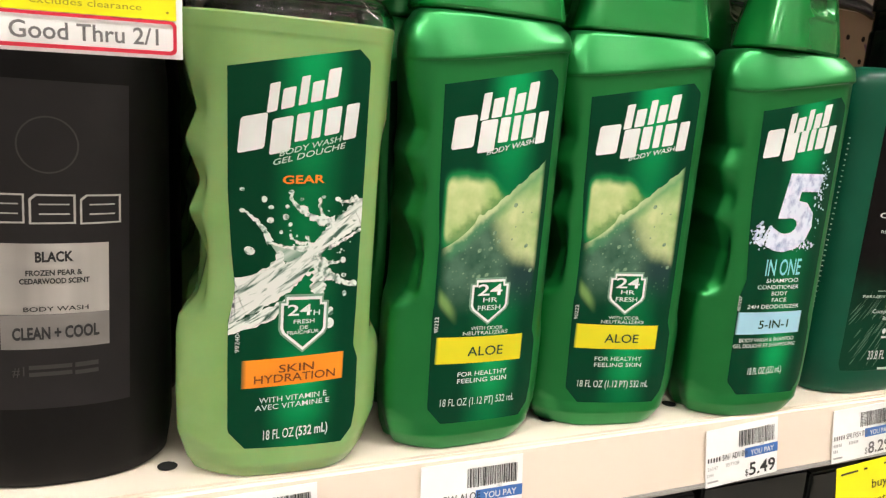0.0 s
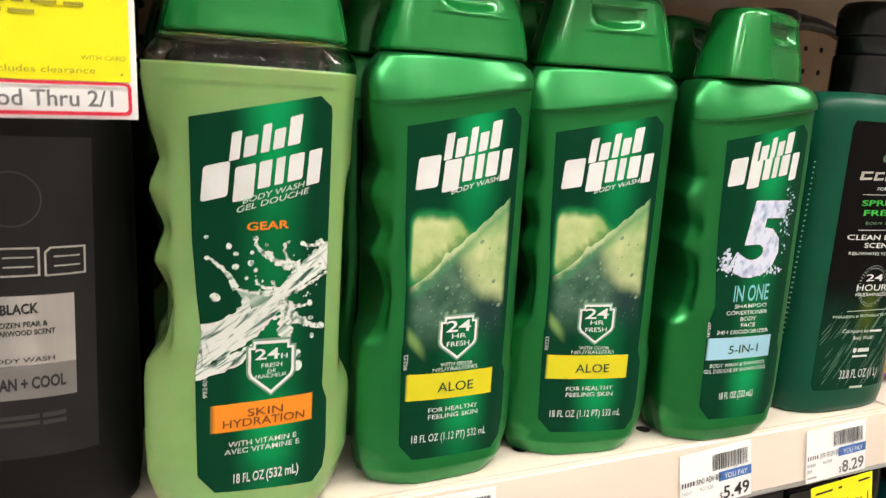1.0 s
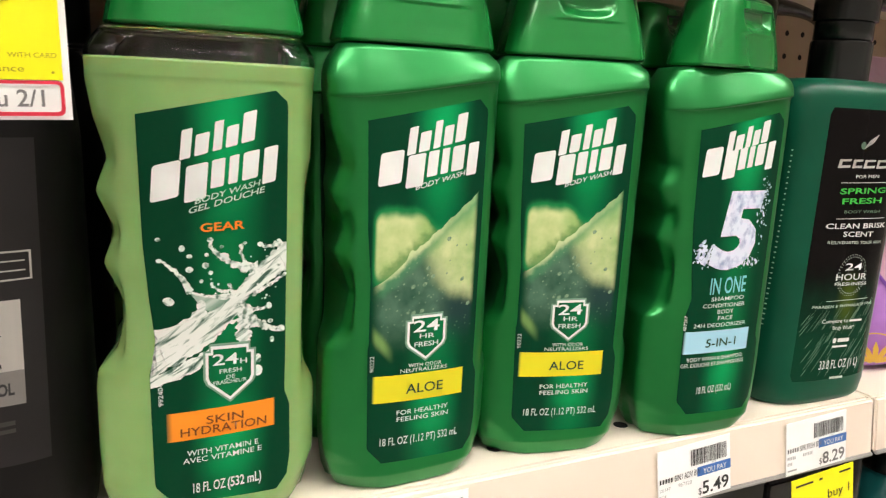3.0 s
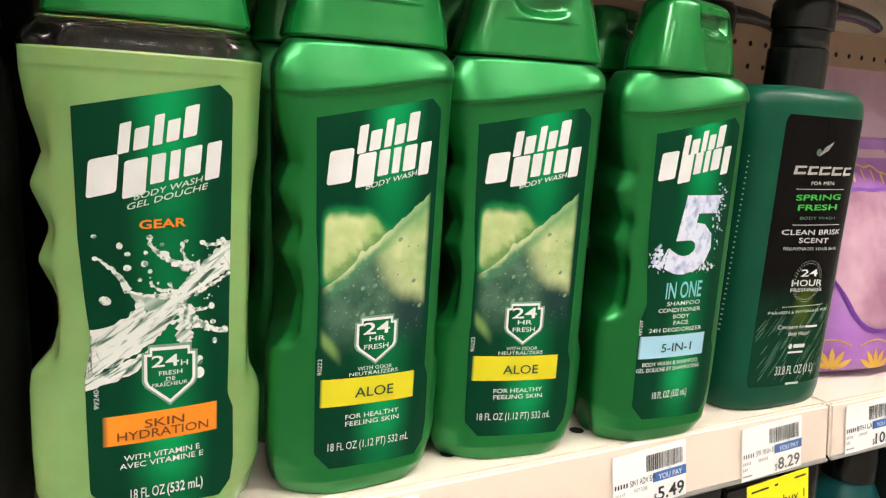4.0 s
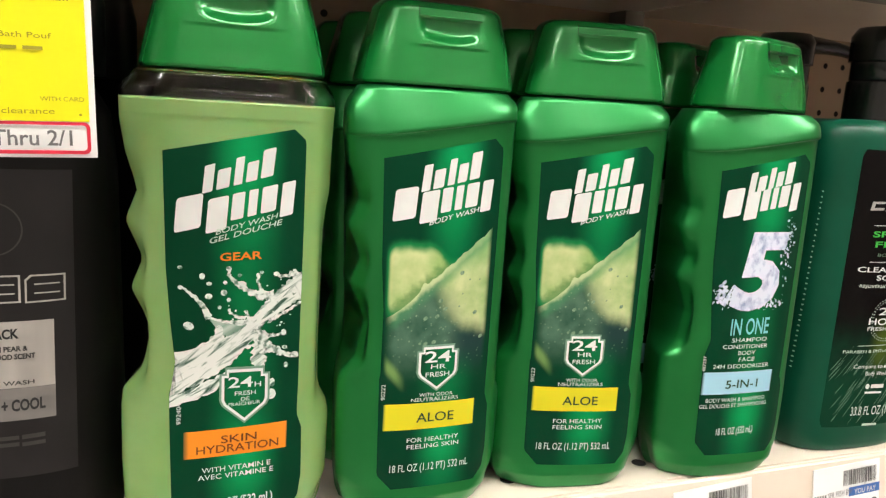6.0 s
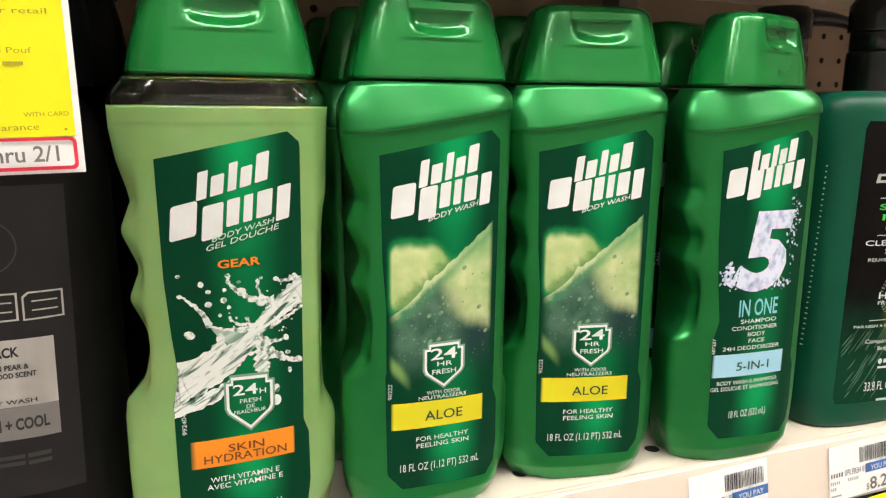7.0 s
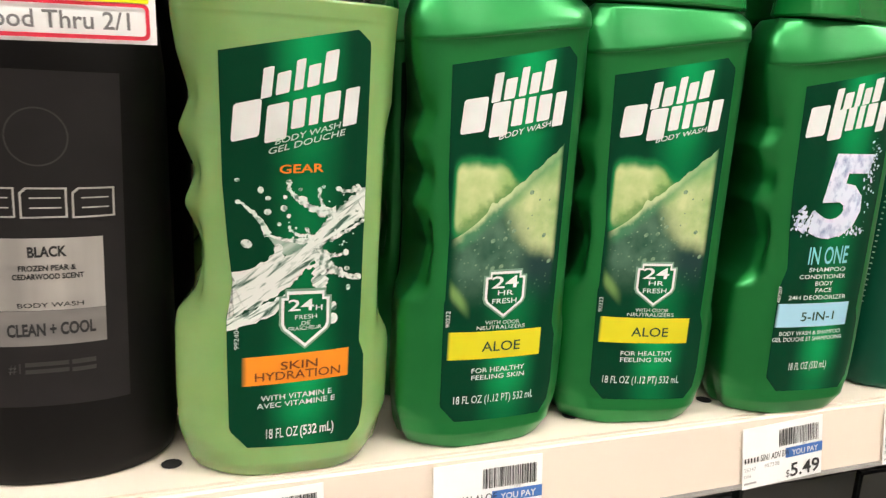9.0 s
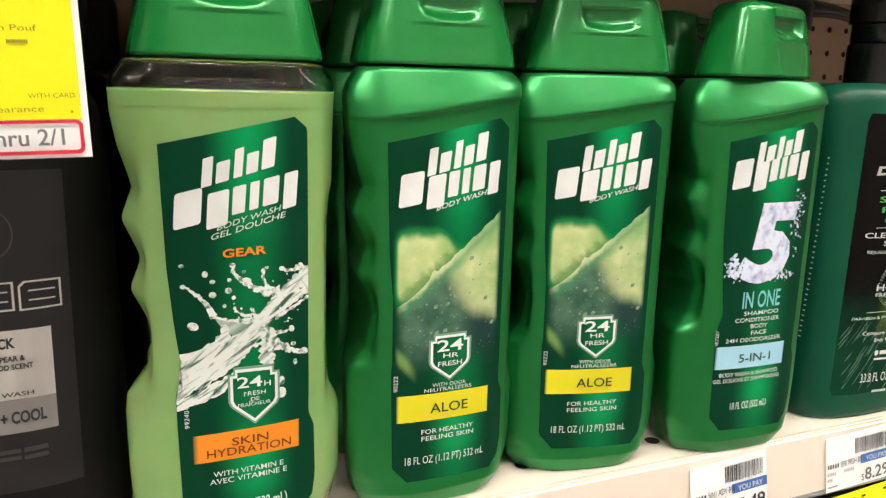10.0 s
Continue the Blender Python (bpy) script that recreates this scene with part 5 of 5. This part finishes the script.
# ---------------------------------------------------------------- hanging sale sign
sign = empty("sale_sign", Matrix.Translation((-0.1790, -0.0523, 0.1563)) @ Matrix.Rotation(radians(-1.5), 4, "Y") @ Matrix.Rotation(radians(2.0), 4, "X"),
             "yellow and white paper sale sign hanging from shelf above", "sign")
sheet = part("sheet", box_bm(-0.098, 0.0, 0.0, 0.0005, 0.0, 0.118), PAPER, sign)
pr = Print(flat_front)
pr.mesh("yellow_field", *bar(-0.0945, 0.0110, -0.0018, 0.0110, 0.104), YELLOW, sheet, "bright yellow printed field", 0.0004)


def round_box(x0, x1, z0, z1, r):
    pts = []
    for cx, cz, a0 in ((x1 - r, z0 + r, -90), (x1 - r, z1 - r, 0), (x0 + r, z1 - r, 90), (x0 + r, z0 + r, 180)):
        r1 = r
        pts += [(cx + r1 * math.cos(radians(a0 + 18 * i)), cz + r1 * math.sin(radians(a0 + 18 * i))) for i in range(6)]
    return pts


pr.mesh("red_frame", *ring_flat(round_box(-0.0945, -0.0017, 0.0011, 0.0108, 0.0017), round_box(-0.0935, -0.0027, 0.0022, 0.0099, 0.0011)), RED, sheet, "red printed frame", 0.0006)
pr.mesh("date_lettering", *line_of("Good Thru 2/1", -0.0452, 0.0036, -0.0068, 0.0038, 0.0052, 0.012), GREYINK, sheet, "", 0.0008)
faint = [line_of("excludes clearance", -0.0398, 0.0130, -0.0113, 0.0132, 0.0020), line_of("WITH CARD", -0.0150, 0.0170, -0.0030, 0.0171, 0.0015), disc(-0.0042, 0.0131, 0.0004, 0.0004, 8)]
faint += [line_of("Cleansing Bath Pouf", -0.0400, 0.0352, -0.0110, 0.0352, 0.0018), line_of("regular retail", -0.0290, 0.0462, -0.0060, 0.0462, 0.0018)]
for z, x0, x1 in ((0.0318, -0.074, -0.0135), (0.0290, -0.074, -0.0250), (0.0385, -0.074, -0.0380), (0.0352, -0.074, -0.0420)):
    x = x0
    while x < x1:
        w = 0.003 + 0.004 * abs(math.sin(x * 900 + z * 400))
        faint.append(bar(x, z, min(x + w, x1), z, 0.0010))
        x += w + 0.0016
pr.mesh("faint_lettering", *join_flat(faint), OLIVEINK, sheet, "", 0.0008)
pr.mesh("offer_lettering", *join_flat([line_of("40", -0.0400, 0.0515, -0.0165, 0.0515, 0.0210, 0.05), line_of("%", -0.0150, 0.0640, -0.0070, 0.0640, 0.0085, 0.03), line_of("off", -0.0150, 0.0535, -0.0065, 0.0535, 0.0058, 0.03)]), GREYINK, sheet, "", 0.0008)
part("clip", box_bm(-0.070, -0.030, -0.001, 0.0402, 0.112, 0.1165, 0.0008), FIXTURE, sign, "white plastic sign clip")


# ---------------------------------------------------------------- goods on the shelf below
def carton(x, w, top, seed):
    e = empty("dark_carton", Matrix.Translation((x, 0.012, -0.300)), "dark glossy carton with faint grey print", "carton", "dark cartons")
    box = part("carton_body", box_bm(-w / 2, w / 2, 0.0, 0.10, 0.0, top + 0.300, 0.0015), DARKGOODS, e)
    pr = Print(flat_front)
    rnd = random.Random(seed)
    items = []
    for z in (0.030, 0.048):
        x0 = -w / 2 + 0.008
        while x0 < w / 2 - 0.012:
            q = rnd.uniform(0.003, 0.008)
            items.append(bar(x0, top + 0.300 - z, x0 + q, top + 0.300 - z, 0.009, 0.15))
            x0 += q + 0.003
    pr.mesh("faint_print", *join_flat(items), GREYINK, box, "", 0.0008)
    return e


for i, (x, w, top) in enumerate(((-0.42, 0.09, -0.072), (-0.32, 0.09, -0.070), (-0.22, 0.09, -0.071), (-0.12, 0.09, -0.070), (-0.02, 0.09, -0.072), (0.075, 0.088, -0.066), (0.168, 0.088, -0.064), (0.2415, 0.052, -0.068), (0.45, 0.09, -0.075))):
    carton(x, w, top, i)


def teal_bottle(m):
    e = empty("teal_bottle", m, "teal bottle with a dark pump cap", "bottle", "teal bottles")
    v, f = loft([0, 0.002, 0.01, 0.17, 0.185, 0.196, 0.200], lambda z: [(x, y, z) for x, y, _ in oval(interp(z, ((0, 0.034), (0.01, 0.037), (0.17, 0.037), (0.2, 0.018))), interp(z, ((0, 0.024), (0.01, 0.027), (0.17, 0.027), (0.2, 0.015))), 2.4, 60)])
    mesh_object("body", v, f, TEAL, e)
    v, f = loft([0.2005, 0.202, 0.232, 0.236, 0.2375], lambda z: [(x, y, z) for x, y, _ in oval(0.021 - max(0, z - 0.23) * 0.6, 0.021 - max(0, z - 0.23) * 0.6, 2, 48)])
    mesh_object("cap", v, f, PUMPBLACK, e, "dark round cap")
    return e


teal = teal_bottle(Matrix.Translation((0.305, 0.035, -0.300)))
copy_thing(teal, Matrix.Translation((0.385, 0.040, -0.300)))
